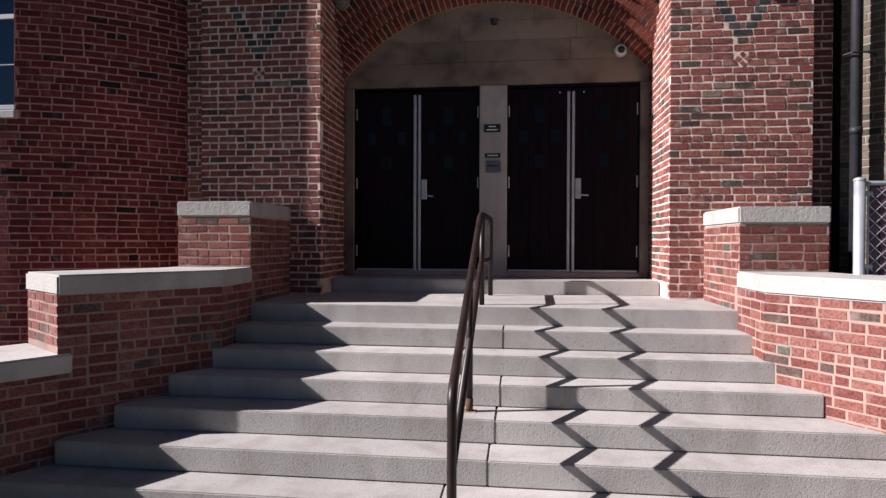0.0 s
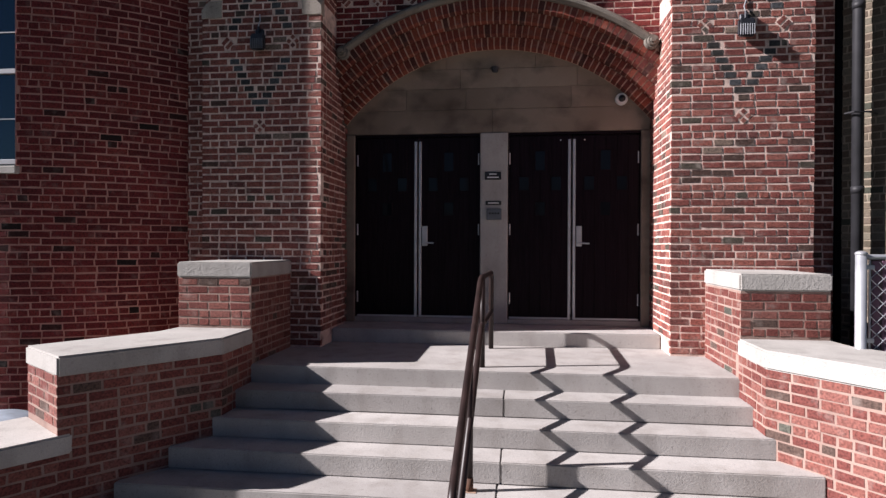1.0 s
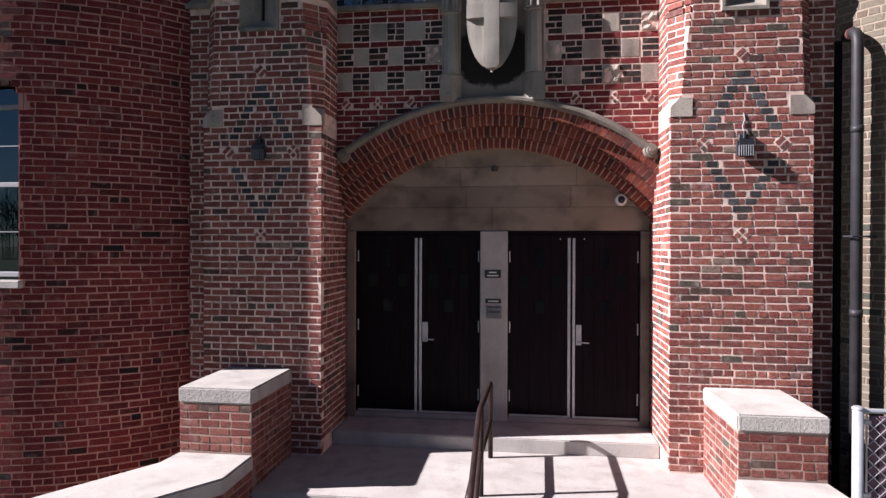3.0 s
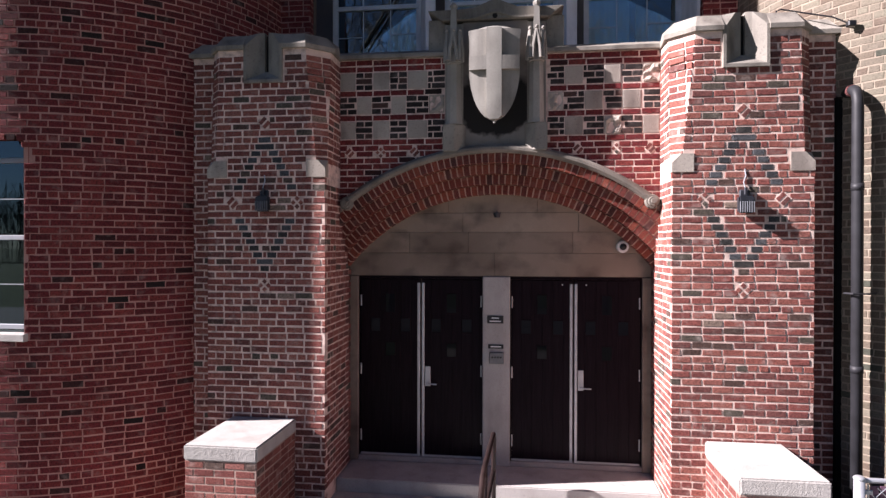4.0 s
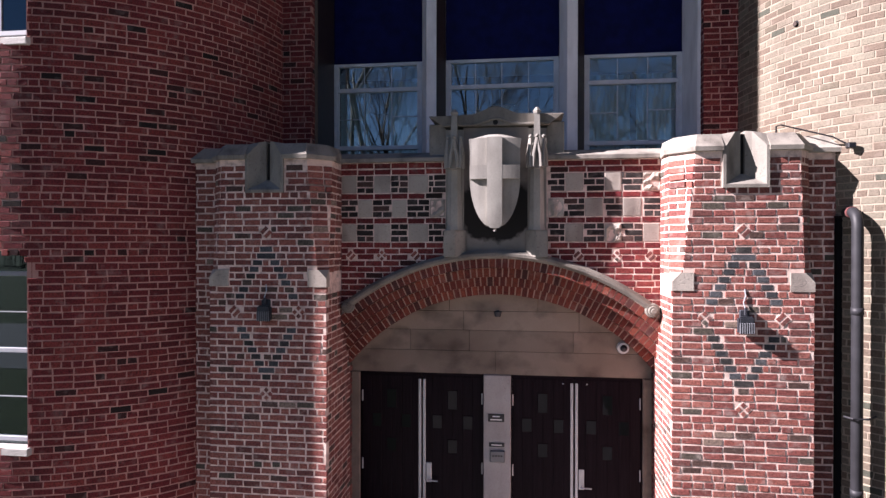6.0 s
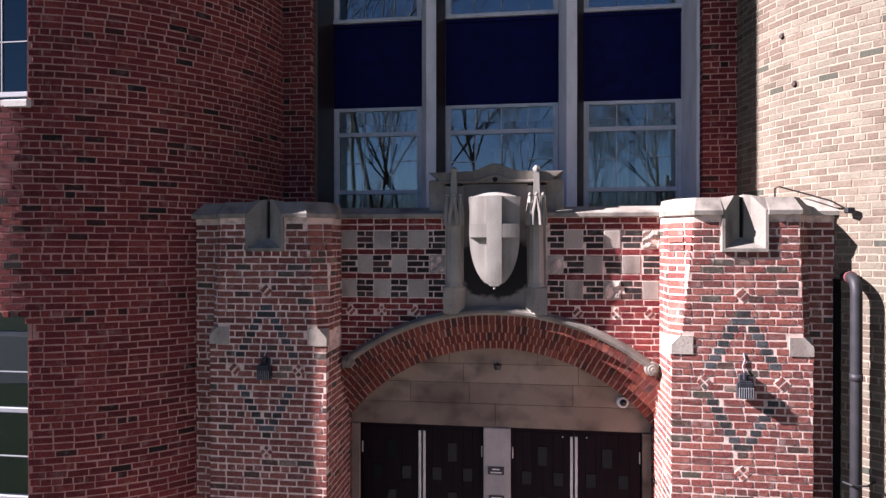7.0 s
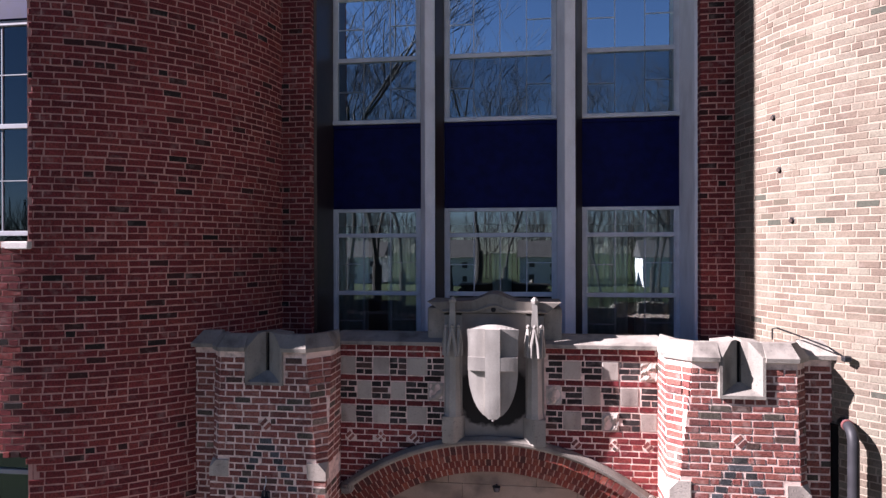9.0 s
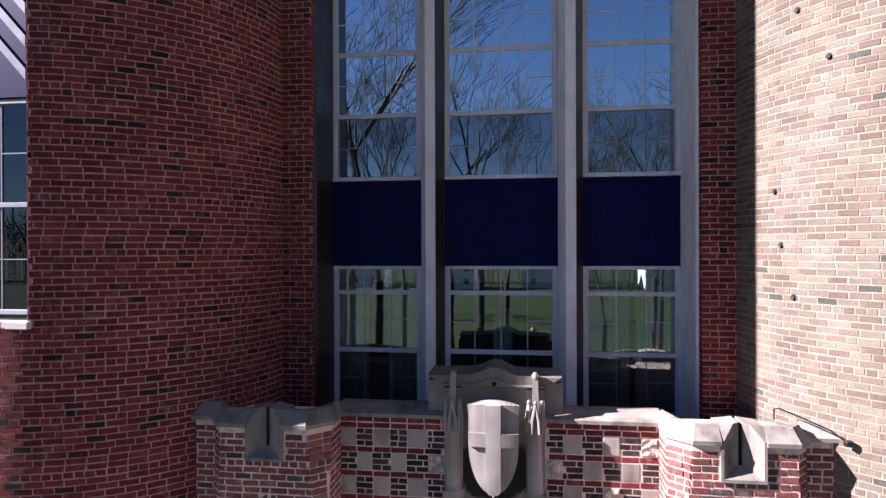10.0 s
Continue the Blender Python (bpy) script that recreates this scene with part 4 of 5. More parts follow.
def bay_window(x0, x1, z0, z1, rails, grid, glass):
    w = thing("window", "pale metal framed window with stacked sashes and thin bars", "window", "bay windows", kind="structure")
    y = WIN
    t = 0.05
    part("window_frame", box(x0, x0 + t, y - 0.04, y + 0.06, z0, z1, 0.005), FRAME_PAINT, w)
    part("window_frame", box(x1 - t, x1, y - 0.04, y + 0.06, z0, z1, 0.005), FRAME_PAINT, w)
    part("window_frame", box(x0 + t, x1 - t, y - 0.04, y + 0.06, z1 - t, z1, 0.005), FRAME_PAINT, w)
    part("window_sill", box(x0, x1, y - 0.07, y + 0.06, z0, z0 + 0.06, 0.006), FRAME_PAINT, w)
    levels = [z0 + 0.06, *rails, z1 - t]
    for r in rails:
        part("rail", box(x0 + t, x1 - t, y - 0.035, y + 0.04, r - 0.032, r + 0.032, 0.005), FRAME_PAINT, w)
    for i, (a, c) in enumerate(zip(levels, levels[1:])):
        a2, c2 = a + (0.032 if i else 0), c - (0.032 if i < len(levels) - 2 else 0)
        off = 0.012 * i
        sash = 0.028
        xa, xc = x0 + t, x1 - t
        for q in ((xa, xa + sash, a2, c2), (xc - sash, xc, a2, c2)):
            part("sash_stile", box(q[0], q[1], y - 0.015 - off, y + 0.02 - off, q[2], q[3], 0.003), FRAME_PAINT, w)
        part("pane", box(xa + sash, xc - sash, y + 0.012 - off, y + 0.018 - off, a2, c2), glass, w)
        if i == 0:
            part("insect_screen", box(xa + sash, xc - sash, y - 0.030, y - 0.027, a2, c2), SCREEN, w, "dark insect screen over the lower sash")
        n = grid
        for k in range(1, n):
            xm = xa + (xc - xa) * k / n
            part("glazing_bar", box(xm - 0.006, xm + 0.006, y + 0.0 - off, y + 0.011 - off, a2, c2), FRAME_PAINT, w)
        if c2 - a2 > 0.5:
            zm = a2 + (c2 - a2) * 0.5
            step = (xc - xa) / n
            for xa2, dz in ((xa, 0.0), (xc - step, 0.03)):
                part("glazing_bar", box(xa2, xa2 + step, y + 0.0 - off, y + 0.011 - off, zm + dz - 0.006, zm + dz + 0.006), FRAME_PAINT, w)
    return w


for x0, x1, n in ((-2.535, -1.18, 3), (-0.825, 0.825, 4), (1.18, 2.535, 3)):
    bay_window(x0, x1, 6.27, 8.42, (7.15, 8.02), n, PLAIN_GLASS)
    bay_window(x0, x1, 9.70, 12.55, (10.68, 11.62), n, GLASS)
    blind = thing("roller_blind", "grey cloth roller blind pulled a little way down", "blind", "window blinds")
    part("roll", tube(bmesh.new(), [(x0 + 0.06, WIN + 0.06, 8.37), (x1 - 0.06, WIN + 0.06, 8.37)], 0.022, 8), BLIND, blind)
    part("cloth", box(x0 + 0.06, x1 - 0.06, WIN + 0.046, WIN + 0.049, 8.19, 8.385), BLIND, blind)
    part("bottom_bar", box(x0 + 0.06, x1 - 0.06, WIN + 0.041, WIN + 0.054, 8.178, 8.19, 0.002), ALUMINIUM, blind)
    p = thing("spandrel_panel", "flat navy blue painted metal panel between windows", "panel", "spandrel panels", kind="structure")
    part("panel_sheet", box(x0, x1, WIN - 0.02, WIN + 0.1, 8.42, 9.69, 0.004), PANEL_PAINT, p)
    part("panel_edge", box(x0, x1, WIN - 0.045, WIN - 0.02, 9.64, 9.69, 0.004), PANEL_PAINT, p)
    part("panel_edge", box(x0, x1, WIN - 0.035, WIN - 0.02, 8.42, 8.45, 0.004), PANEL_PAINT, p)

# Rooms behind the glass, their dimness put into the wall colour.
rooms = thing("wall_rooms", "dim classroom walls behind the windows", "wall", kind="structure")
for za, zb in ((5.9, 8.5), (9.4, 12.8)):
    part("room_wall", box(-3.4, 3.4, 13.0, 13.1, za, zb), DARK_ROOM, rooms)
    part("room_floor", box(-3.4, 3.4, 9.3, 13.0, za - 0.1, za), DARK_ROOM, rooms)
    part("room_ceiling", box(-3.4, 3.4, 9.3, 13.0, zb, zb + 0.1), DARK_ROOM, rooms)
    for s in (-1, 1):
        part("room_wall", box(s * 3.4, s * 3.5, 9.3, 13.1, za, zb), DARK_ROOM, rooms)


def curtain(x0, x1, z0, z1):
    c = thing("curtain", "pale blue hanging curtain drawn partly aside", "curtain", "window curtains")
    bm = bmesh.new()
    n = int((x1 - x0) / 0.018)
    a = [bm.verts.new((x0 + (x1 - x0) * k / n, WIN + 0.10 + 0.022 * math.sin(k * 0.9) + 0.01 * math.sin(k * 0.37), z0)) for k in range(n + 1)]
    d = [bm.verts.new((x0 + (x1 - x0) * k / n, WIN + 0.10 + 0.021 * math.sin(k * 0.9 + 0.2) + 0.01 * math.sin(k * 0.37), z1)) for k in range(n + 1)]
    for k in range(n):
        bm.faces.new((a[k], a[k + 1], d[k + 1], d[k]))
    cloth = part("cloth", bm, CURTAIN, c, smooth=True)
    mod = cloth.modifiers.new("thickness", "SOLIDIFY")
    mod.thickness = 0.006
    part("curtain_rod", tube(bmesh.new(), [(x0 - 0.03, WIN + 0.09, z1 + 0.01), (x1 + 0.03, WIN + 0.09, z1 + 0.01)], 0.012, 8), ALUMINIUM, c)


for x0, x1, za, zb in ((-2.47, -2.02, 6.36, 8.16), (-1.72, -1.26, 6.36, 8.16), (-0.12, 0.16, 6.36, 7.75), (1.27, 1.84, 6.36, 8.16), (1.93, 2.47, 6.36, 8.16), (1.92, 2.46, 9.8, 12.5)):
    curtain(x0, x1, za, zb)

# ---- copings ----
for s, side in ((-1, "west"), (1, "east")):
    cop = thing("coping_" + side, "weathered limestone coping with a slotted merlon stone", "coping", kind="structure")

    def sweep(path_low, name="coping_stone"):
        """A weathered stone: outer line at the foot, set back at the head."""
        bm = bmesh.new()
        rings2 = []
        for (x, y, ox, oy) in path_low:
            rings2.append([bm.verts.new((s * (x + ox * d), y + oy * d, z)) for d, z in ((0.045, 6.655), (0.05, 6.70), (-0.07, 6.84), (-0.14, 6.845), (-0.20, 6.655))])
        for p, q in zip(rings2, rings2[1:]):
            for k in range(5):
                bm.faces.new((p[k], p[(k + 1) % 5], q[(k + 1) % 5], q[k]))
        bm.faces.new(rings2[0])
        bm.faces.new(rings2[-1])
        part(name, bm, STONE, cop)
    sweep([(2.353, FRONT, 0, -1), (2.09, FRONT, -0.38, -0.93)])
    sweep([(2.09, FRONT, -0.38, -0.93), (1.86, 6.88, -0.93, -0.38)])
    sweep([(1.86, 6.88, -0.93, -0.38), (1.86, 7.23, -0.3, -0.3)])
    sweep([(3.10, FRONT, 0.38, -0.93), (2.797, FRONT, 0, -1)])
    sweep([(3.235, 6.80, 0.7, -0.7), (3.10, FRONT, 0.38, -0.93)])
    sweep([(3.72, 6.9, 0, -1), (3.25, 6.9, 0.0, -1)])
    # sill over the spandrel
    bm = bmesh.new()
    secs = []
    for x in (0.60, 1.30, 1.303, 1.90):
        secs.append([bm.verts.new((s * x, y, z)) for y, z in ((SPAN - 0.06, 6.672), (SPAN - 0.06, 6.715), (SPAN + 0.13, 6.80), (SPAN + 0.28, 6.80), (SPAN + 0.28, 6.672))])
    for p, q in zip(secs, secs[1:]):
        for k in range(5):
            bm.faces.new((p[k], p[(k + 1) % 5], q[(k + 1) % 5], q[k]))
    bm.faces.new(secs[0])
    bm.faces.new(secs[-1])
    part("parapet_sill", bm, STONE, cop)
    # slotted merlon stone: a frame whose sides slope in to a narrow slot
    xm, hw = s * 2.575, 0.225
    yf, z0, z1 = FRONT - 0.03, 6.275, 6.70
    bm = bmesh.new()
    ys, yr, foot = FRONT + 0.09, FRONT + 0.34, z0 + 0.15
    edge, slot = hw - 0.03, 0.021
    for k in (-1, 1):
        # wing: front rim, splay with a raised crest beside the slot, top and outer side
        line = [(edge, yf, 6.705), (0.082, ys - 0.03, 6.86), (slot, ys, 6.87)]
        low = [(edge, yf, z0 + 0.035), (0.082, ys - 0.03, foot - 0.04), (slot, ys, foot)]
        f_up = [bm.verts.new((xm + k * x, y, z)) for x, y, z in line]
        f_dn = [bm.verts.new((xm + k * x, y, z)) for x, y, z in low]
        b_up = [bm.verts.new((xm + k * x, yr, z)) for x, y, z in line[1:]]
        rim = [bm.verts.new((xm + k * hw, y, z)) for y, z in ((yf, z0), (yf, 6.70), (FRONT + 0.07, 6.838), (yr, 6.843), (yr, z0))]
        inner = bm.verts.new((xm + k * slot, yr, foot))
        for i in range(2):
            bm.faces.new((f_up[i], f_up[i + 1], f_dn[i + 1], f_dn[i]))
        bm.faces.new((f_up[1], f_up[2], b_up[1], b_up[0]))
        bm.faces.new((rim[2], rim[3], b_up[0], f_up[1]))
        bm.faces.new((rim[1], rim[2], f_up[1]))
        bm.faces.new((rim[1], f_up[1], f_up[0]))
        bm.faces.new((rim[0], rim[1], f_up[0], f_dn[0]))
        bm.faces.new(rim)
        bm.faces.new((f_up[2], b_up[1], inner, f_dn[2]))
    v = [bm.verts.new(p) for p in ((xm - hw, yf, z0), (xm + hw, yf, z0), (xm + edge, yf, z0 + 0.035), (xm + 0.082, ys - 0.03, foot - 0.04), (xm + slot, ys, foot), (xm - slot, ys, foot),
                                   (xm - 0.082, ys - 0.03, foot - 0.04), (xm - edge, yf, z0 + 0.035), (xm - hw, yr, z0), (xm + hw, yr, z0))]
    for f in ((0, 1, 2, 7), (7, 2, 3, 6), (6, 3, 4, 5), (0, 8, 9, 1)):
        bm.faces.new([v[i] for i in f])
    part("merlon_stone", bm, STONE, cop, "pale stone block with a splayed slot")
    # near-black board for the shade deep in the slot
    part("slot_backing", box(xm - 0.05, xm + 0.05, FRONT + 0.14, FRONT + 0.16, z0 + 0.1, 6.85), HOLLOW_SHADE, cop)

# ---- shield niche ----
niche = thing("shield_niche", "carved limestone niche with colonnettes over the arch", "stone niche", kind="structure")


def dark_patch_material():
    """Limestone, near black in its lower half, ragged at the edge."""
    m, n, l, b = material("sooted_limestone", 0.9, 0, 0.2)
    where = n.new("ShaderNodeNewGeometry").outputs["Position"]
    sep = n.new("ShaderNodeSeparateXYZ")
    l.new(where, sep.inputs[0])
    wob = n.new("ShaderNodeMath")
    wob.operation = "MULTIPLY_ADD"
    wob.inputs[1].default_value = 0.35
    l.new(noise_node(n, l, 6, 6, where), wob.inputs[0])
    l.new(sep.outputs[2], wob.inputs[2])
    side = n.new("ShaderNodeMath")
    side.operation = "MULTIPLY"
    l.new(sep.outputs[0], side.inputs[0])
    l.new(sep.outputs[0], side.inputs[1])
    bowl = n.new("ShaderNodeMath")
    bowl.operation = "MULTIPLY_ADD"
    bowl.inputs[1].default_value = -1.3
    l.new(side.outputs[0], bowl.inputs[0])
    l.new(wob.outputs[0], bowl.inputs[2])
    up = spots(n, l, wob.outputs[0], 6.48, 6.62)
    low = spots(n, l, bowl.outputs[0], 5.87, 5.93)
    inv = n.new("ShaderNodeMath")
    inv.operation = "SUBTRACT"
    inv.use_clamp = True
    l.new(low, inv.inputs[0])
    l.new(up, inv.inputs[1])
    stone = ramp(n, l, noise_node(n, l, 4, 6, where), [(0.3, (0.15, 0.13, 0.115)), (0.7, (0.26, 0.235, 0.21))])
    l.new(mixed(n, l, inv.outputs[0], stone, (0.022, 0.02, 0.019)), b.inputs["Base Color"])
    bumped(n, l, b, noise_node(n, l, 70, 8, where), 0.4, 0.006)
    return m


part("back_slab", box(-0.38, 0.38, SPAN - 0.012, SPAN + 0.2, 5.60, 7.06), dark_patch_material(), niche, "limestone back blackened under the shield")
for s in (-1, 1):
    part("plinth", prism([(s * 0.345, SPAN + 0.25), (s * 0.345, SPAN - 0.035), (s * 0.465, SPAN - 0.12), (s * 0.60, SPAN - 0.12), (s * 0.60, SPAN + 0.25)][::s], 5.545, 5.86, 0.008), STONE, niche)
    part("pilaster", box(s * 0.37, s * 0.585, SPAN - 0.02, SPAN + 0.25, 5.86, 7.04), CARVED, niche)
    bm = bmesh.new()
    bmesh.ops.create_cone(bm, cap_ends=True, segments=8, radius1=0.095, radius2=0.085, depth=0.70, matrix=pose(s * 0.475, SPAN - 0.03, 6.21, 0, 0, 22.5))
    bmesh.ops.create_cone(bm, cap_ends=True, segments=8, radius1=0.108, radius2=0.096, depth=0.05, matrix=pose(s * 0.475, SPAN - 0.03, 5.885, 0, 0, 22.5))
    part("colonnette", bm, CARVED, niche)
    # gabled canopy and slender spire on the colonnette's head
    bm = bmesh.new()
    cx0, cy0 = s * 0.475, SPAN - 0.10
    bmesh.ops.create_cone(bm, cap_ends=True, segments=8, radius1=0.092, radius2=0.052, depth=0.30, matrix=pose(cx0, cy0 + 0.03, 6.71, 0, 0, 22.5))
    bmesh.ops.create_cone(bm, cap_ends=True, segments=4, radius1=0.062, radius2=0.042, depth=0.46, matrix=pose(cx0, cy0, 6.97, 0, 0, 45))
    bmesh.ops.create_cone(bm, cap_ends=True, segments=6, radius1=0.040, radius2=0.050, depth=0.03, matrix=pose(cx0, cy0, 7.205))
    bmesh.ops.create_cone(bm, cap_ends=True, segments=6, radius1=0.050, radius2=0.018, depth=0.04, matrix=pose(cx0, cy0, 7.24))
    part("pinnacle", bm, CARVED, niche, "slender stone spire on a canopy")
    for a in (-1.571, -2.75, -0.39):
        dx, dy = math.cos(a), math.sin(a)
        bm = bmesh.new()
        for side in (-1, 1):
            foot = (cx0 + dx * 0.095 - dy * side * 0.045, cy0 + dy * 0.085 + dx * side * 0.045, 6.575)
            knee = (cx0 + dx * 0.095 - dy * side * 0.035, cy0 + dy * 0.085 + dx * side * 0.035, 6.72)
            peak = (cx0 + dx * 0.080, cy0 + dy * 0.075, 6.90)
            tube(bm, [foot, knee, peak], 0.021, 6)
        bmesh.ops.create_icosphere(bm, subdivisions=1, radius=0.026, matrix=pose(cx0 + dx * 0.08, cy0 + dy * 0.075, 6.925))
        part("gablet", bm, CARVED, niche, "carved stone gablet")
    part("side_slab", slab_profile([(s * 0.585, 6.68), (s * 0.66, 6.68), (s * 0.79, 6.76), (s * 0.79, 7.12), (s * 0.585, 7.12)][::s], SPAN + 0.03, SPAN + 0.5, 0.01), STONE, niche)
bm = slab_profile([(-0.62, 7.09), (-0.62, 7.07), (0.62, 7.07), (0.62, 7.09), (0.79, 7.20), (0.25, 7.20), (0.16, 7.235), (0.07, 7.29), (0.0, 7.30), (-0.07, 7.29), (-0.16, 7.235), (-0.25, 7.20), (-0.79, 7.20)], SPAN - 0.06, SPAN + 0.5, 0.01)
part("lintel", bm, HOOD, niche, "stone lintel with a waved crest")
ogee = [(-0.60, 7.085), (-0.30, 7.085), (-0.20, 7.095), (-0.11, 7.125), (-0.04, 7.15), (0.04, 7.15), (0.11, 7.125), (0.20, 7.095), (0.30, 7.085), (0.60, 7.085)]
part("ogee_moulding", tube(bmesh.new(), [(x, SPAN - 0.062, z) for x, z in ogee], 0.017, 6), HOOD, niche)
# black disc painted for the shade of the lintel's keyhole
bm = bmesh.new()
bmesh.ops.create_cone(bm, cap_ends=True, segments=14, radius1=0.03, radius2=0.03, depth=0.01, matrix=pose(0, SPAN - 0.062, 7.11, 90, 0, 0))
part("lintel_eye", bm, HOLLOW_SHADE, niche)

shield = thing("stone_shield", "pale carved stone shield with a raised cross", "shield")


def shield_half(t):
    return 0.285 * (1.0 if t < 0.45 else math.sqrt(max(0.0, 1 - ((t - 0.45) / 0.55) ** 1.9))) * (1.0 + 0.05 * max(0, 1 - t * 9))


bm = bmesh.new()
rows_n, cols = 22, 12
front, back = [], []
ZT, ZB = 6.895, 5.87
for i in range(rows_n + 1):
    t = i / rows_n
    hw = max(0.008, shield_half(t))
    z = ZT + (ZB - ZT) * t
    lean = 0.236 - 0.03 * t
    fr, bk = [], []
    for k in range(cols + 1):
        q = -1 + 2 * k / cols
        x = q * hw
        y = SPAN - lean + 0.03 * (x / 0.285) ** 2 - 0.02 * math.sin(t * math.pi)
        crown = 0.055 * (1 - (x / 0.3) ** 2) * max(0.0, 1 - t * 4)
        fr.append(bm.verts.new((x, y, z + 0.2 * crown)))
        bk.append(bm.verts.new((x * 0.92, y + 0.058, z + crown)))
    front.append(fr)
    back.append(bk)
for i in range(rows_n):
    for k in range(cols):
        bm.faces.new((front[i][k], front[i][k + 1], front[i + 1][k + 1], front[i + 1][k]))
        bm.faces.new((back[i][k], back[i][k + 1], back[i + 1][k + 1], back[i + 1][k]))
    bm.faces.new((front[i][0], front[i + 1][0], back[i + 1][0], back[i][0]))
    bm.faces.new((front[i][cols], front[i + 1][cols], back[i + 1][cols], back[i][cols]))
for k in range(cols):
    bm.faces.new((front[0][k], front[0][k + 1], back[0][k + 1], back[0][k]))
    bm.faces.new((front[-1][k], front[-1][k + 1], back[-1][k + 1], back[-1][k]))
part("shield_face", bm, CARVED, shield)


def shield_y(x, t):
    return SPAN - (0.236 - 0.03 * t) + 0.03 * (x / 0.285) ** 2 - 0.02 * math.sin(t * math.pi)


def shield_z(x, t):
    return ZT + (ZB - ZT) * t + 0.011 * (1 - (x / 0.3) ** 2) * max(0.0, 1 - t * 4)


def relief(xs, ts, name, depth):
    bm = bmesh.new()
    lo, hi = [], []
    for t in ts:
        lo.append([bm.verts.new((x, shield_y(x, t) + 0.01, shield_z(x, t))) for x in xs(t)])
        hi.append([bm.verts.new((x, shield_y(x, t) - depth, shield_z(x, t))) for x in xs(t)])
    n, m = len(ts), len(lo[0])
    for i in range(n - 1):
        for k in range(m - 1):
            bm.faces.new((hi[i][k], hi[i][k + 1], hi[i + 1][k + 1], hi[i + 1][k]))
        bm.faces.new((hi[i][0], hi[i + 1][0], lo[i + 1][0], lo[i][0]))
        bm.faces.new((hi[i][-1], hi[i + 1][-1], lo[i + 1][-1], lo[i][-1]))
    for k in range(m - 1):
        bm.faces.new((hi[0][k], hi[0][k + 1], lo[0][k + 1], lo[0][k]))
        bm.faces.new((hi[-1][k], hi[-1][k + 1], lo[-1][k + 1], lo[-1][k]))
    part(name, bm, CARVED, shield)


relief(lambda t: [min(0.085, shield_half(t) * 0.88 + 0.002) * (-1 + k / 2) for k in range(5)], [i / 26 * 0.99 for i in range(27)], "cross_upright", 0.044)
relief(lambda t: [-0.283 + 0.566 * k / 12 for k in range(13)], [0.30 + 0.15 * i / 4 for i in range(5)], "cross_bar", 0.043)
part("shield_tip", tube(bmesh.new(), [(0, SPAN - 0.19, 5.90), (0, SPAN - 0.185, 5.845)], 0.014, 8), CAPSTONE, shield)
part("bracket", box(-0.10, 0.10, SPAN - 0.18, SPAN - 0.005, 6.2, 6.75), STONE, shield)

# ---- handrail ----
rail = thing("handrail", "dark brown painted pipe handrail down the middle of the steps", "handrail")
SLOPE = 0.452
yb, yt = 3.30, 5.66
zt = LANDING + 0.835
zb = zt - SLOPE * (yt - yb)


def rx(y):
    return -0.034 + 0.044 * min(1.0, max(0.0, (y - 5.4) / 1.45))


def arc_pts(p0, p1, p2, n=6):
    p0, p1, p2 = Vector(p0), Vector(p1), Vector(p2)
    return [(1 - t) ** 2 * p0 + 2 * t * (1 - t) * p1 + t * t * p2 for t in [i / n for i in range(n + 1)]]


def rp(y, z):
    return (rx(y), y, z)


R = 0.027
floor_low = 0.223
END = 6.85
top_line = [rp(END, LANDING - 0.01), rp(END, zt - 0.1), *arc_pts(rp(END, zt - 0.09), rp(END, zt), rp(END - 0.1, zt)), rp(yt + 0.1, zt), *arc_pts(rp(yt + 0.09, zt), rp(yt, zt), rp(yt - 0.1, zt - 0.1 * SLOPE)),
            rp(yb + 0.1, zb + 0.1 * SLOPE), *arc_pts(rp(yb + 0.09, zb + 0.09 * SLOPE), rp(yb, zb), rp(yb, zb - 0.09)), rp(yb, floor_low - 0.01)]
part("top_rail", tube(bmesh.new(), top_line, R, 14), RAIL_PAINT, rail, smooth=True)
mz = 0.435
part("mid_rail", tube(bmesh.new(), [rp(END - 0.01, zt - mz), rp(yt + 0.17, zt - mz), *arc_pts(rp(yt + 0.15, zt - mz), rp(yt + 0.07, zt - mz), rp(yt, zt - mz - 0.07 * SLOPE)), rp(yb, zb - mz + 0.03)], R * 0.95, 14), RAIL_PAINT, rail, smooth=True)
POST = 4.50
for y, foot in ((yt + 0.13, LANDING), (POST, 0.90)):
    h = zt - max(0, yt - y) * SLOPE
    part("post", tube(bmesh.new(), [rp(y, foot - 0.01), rp(y, h)], R * 0.92, 12), RAIL_PAINT, rail, smooth=True)

part("rusted_foot", tube(bmesh.new(), [rp(POST, 0.895), rp(POST, 1.0)], R * 1.02, 12), paint("orange_rust", (0.085, 0.038, 0.022), 0.85, 0, 0.45), rail, "orange rusted post foot", smooth=True)
part("foot_plate", box(rx(POST) - 0.05, rx(POST) + 0.05, POST - 0.04, POST + 0.05, 0.899, 0.906, 0.002), paint("rust_plate", (0.26, 0.17, 0.12), 0.9, 0, 0.4), rail, "rust stained foot plate")

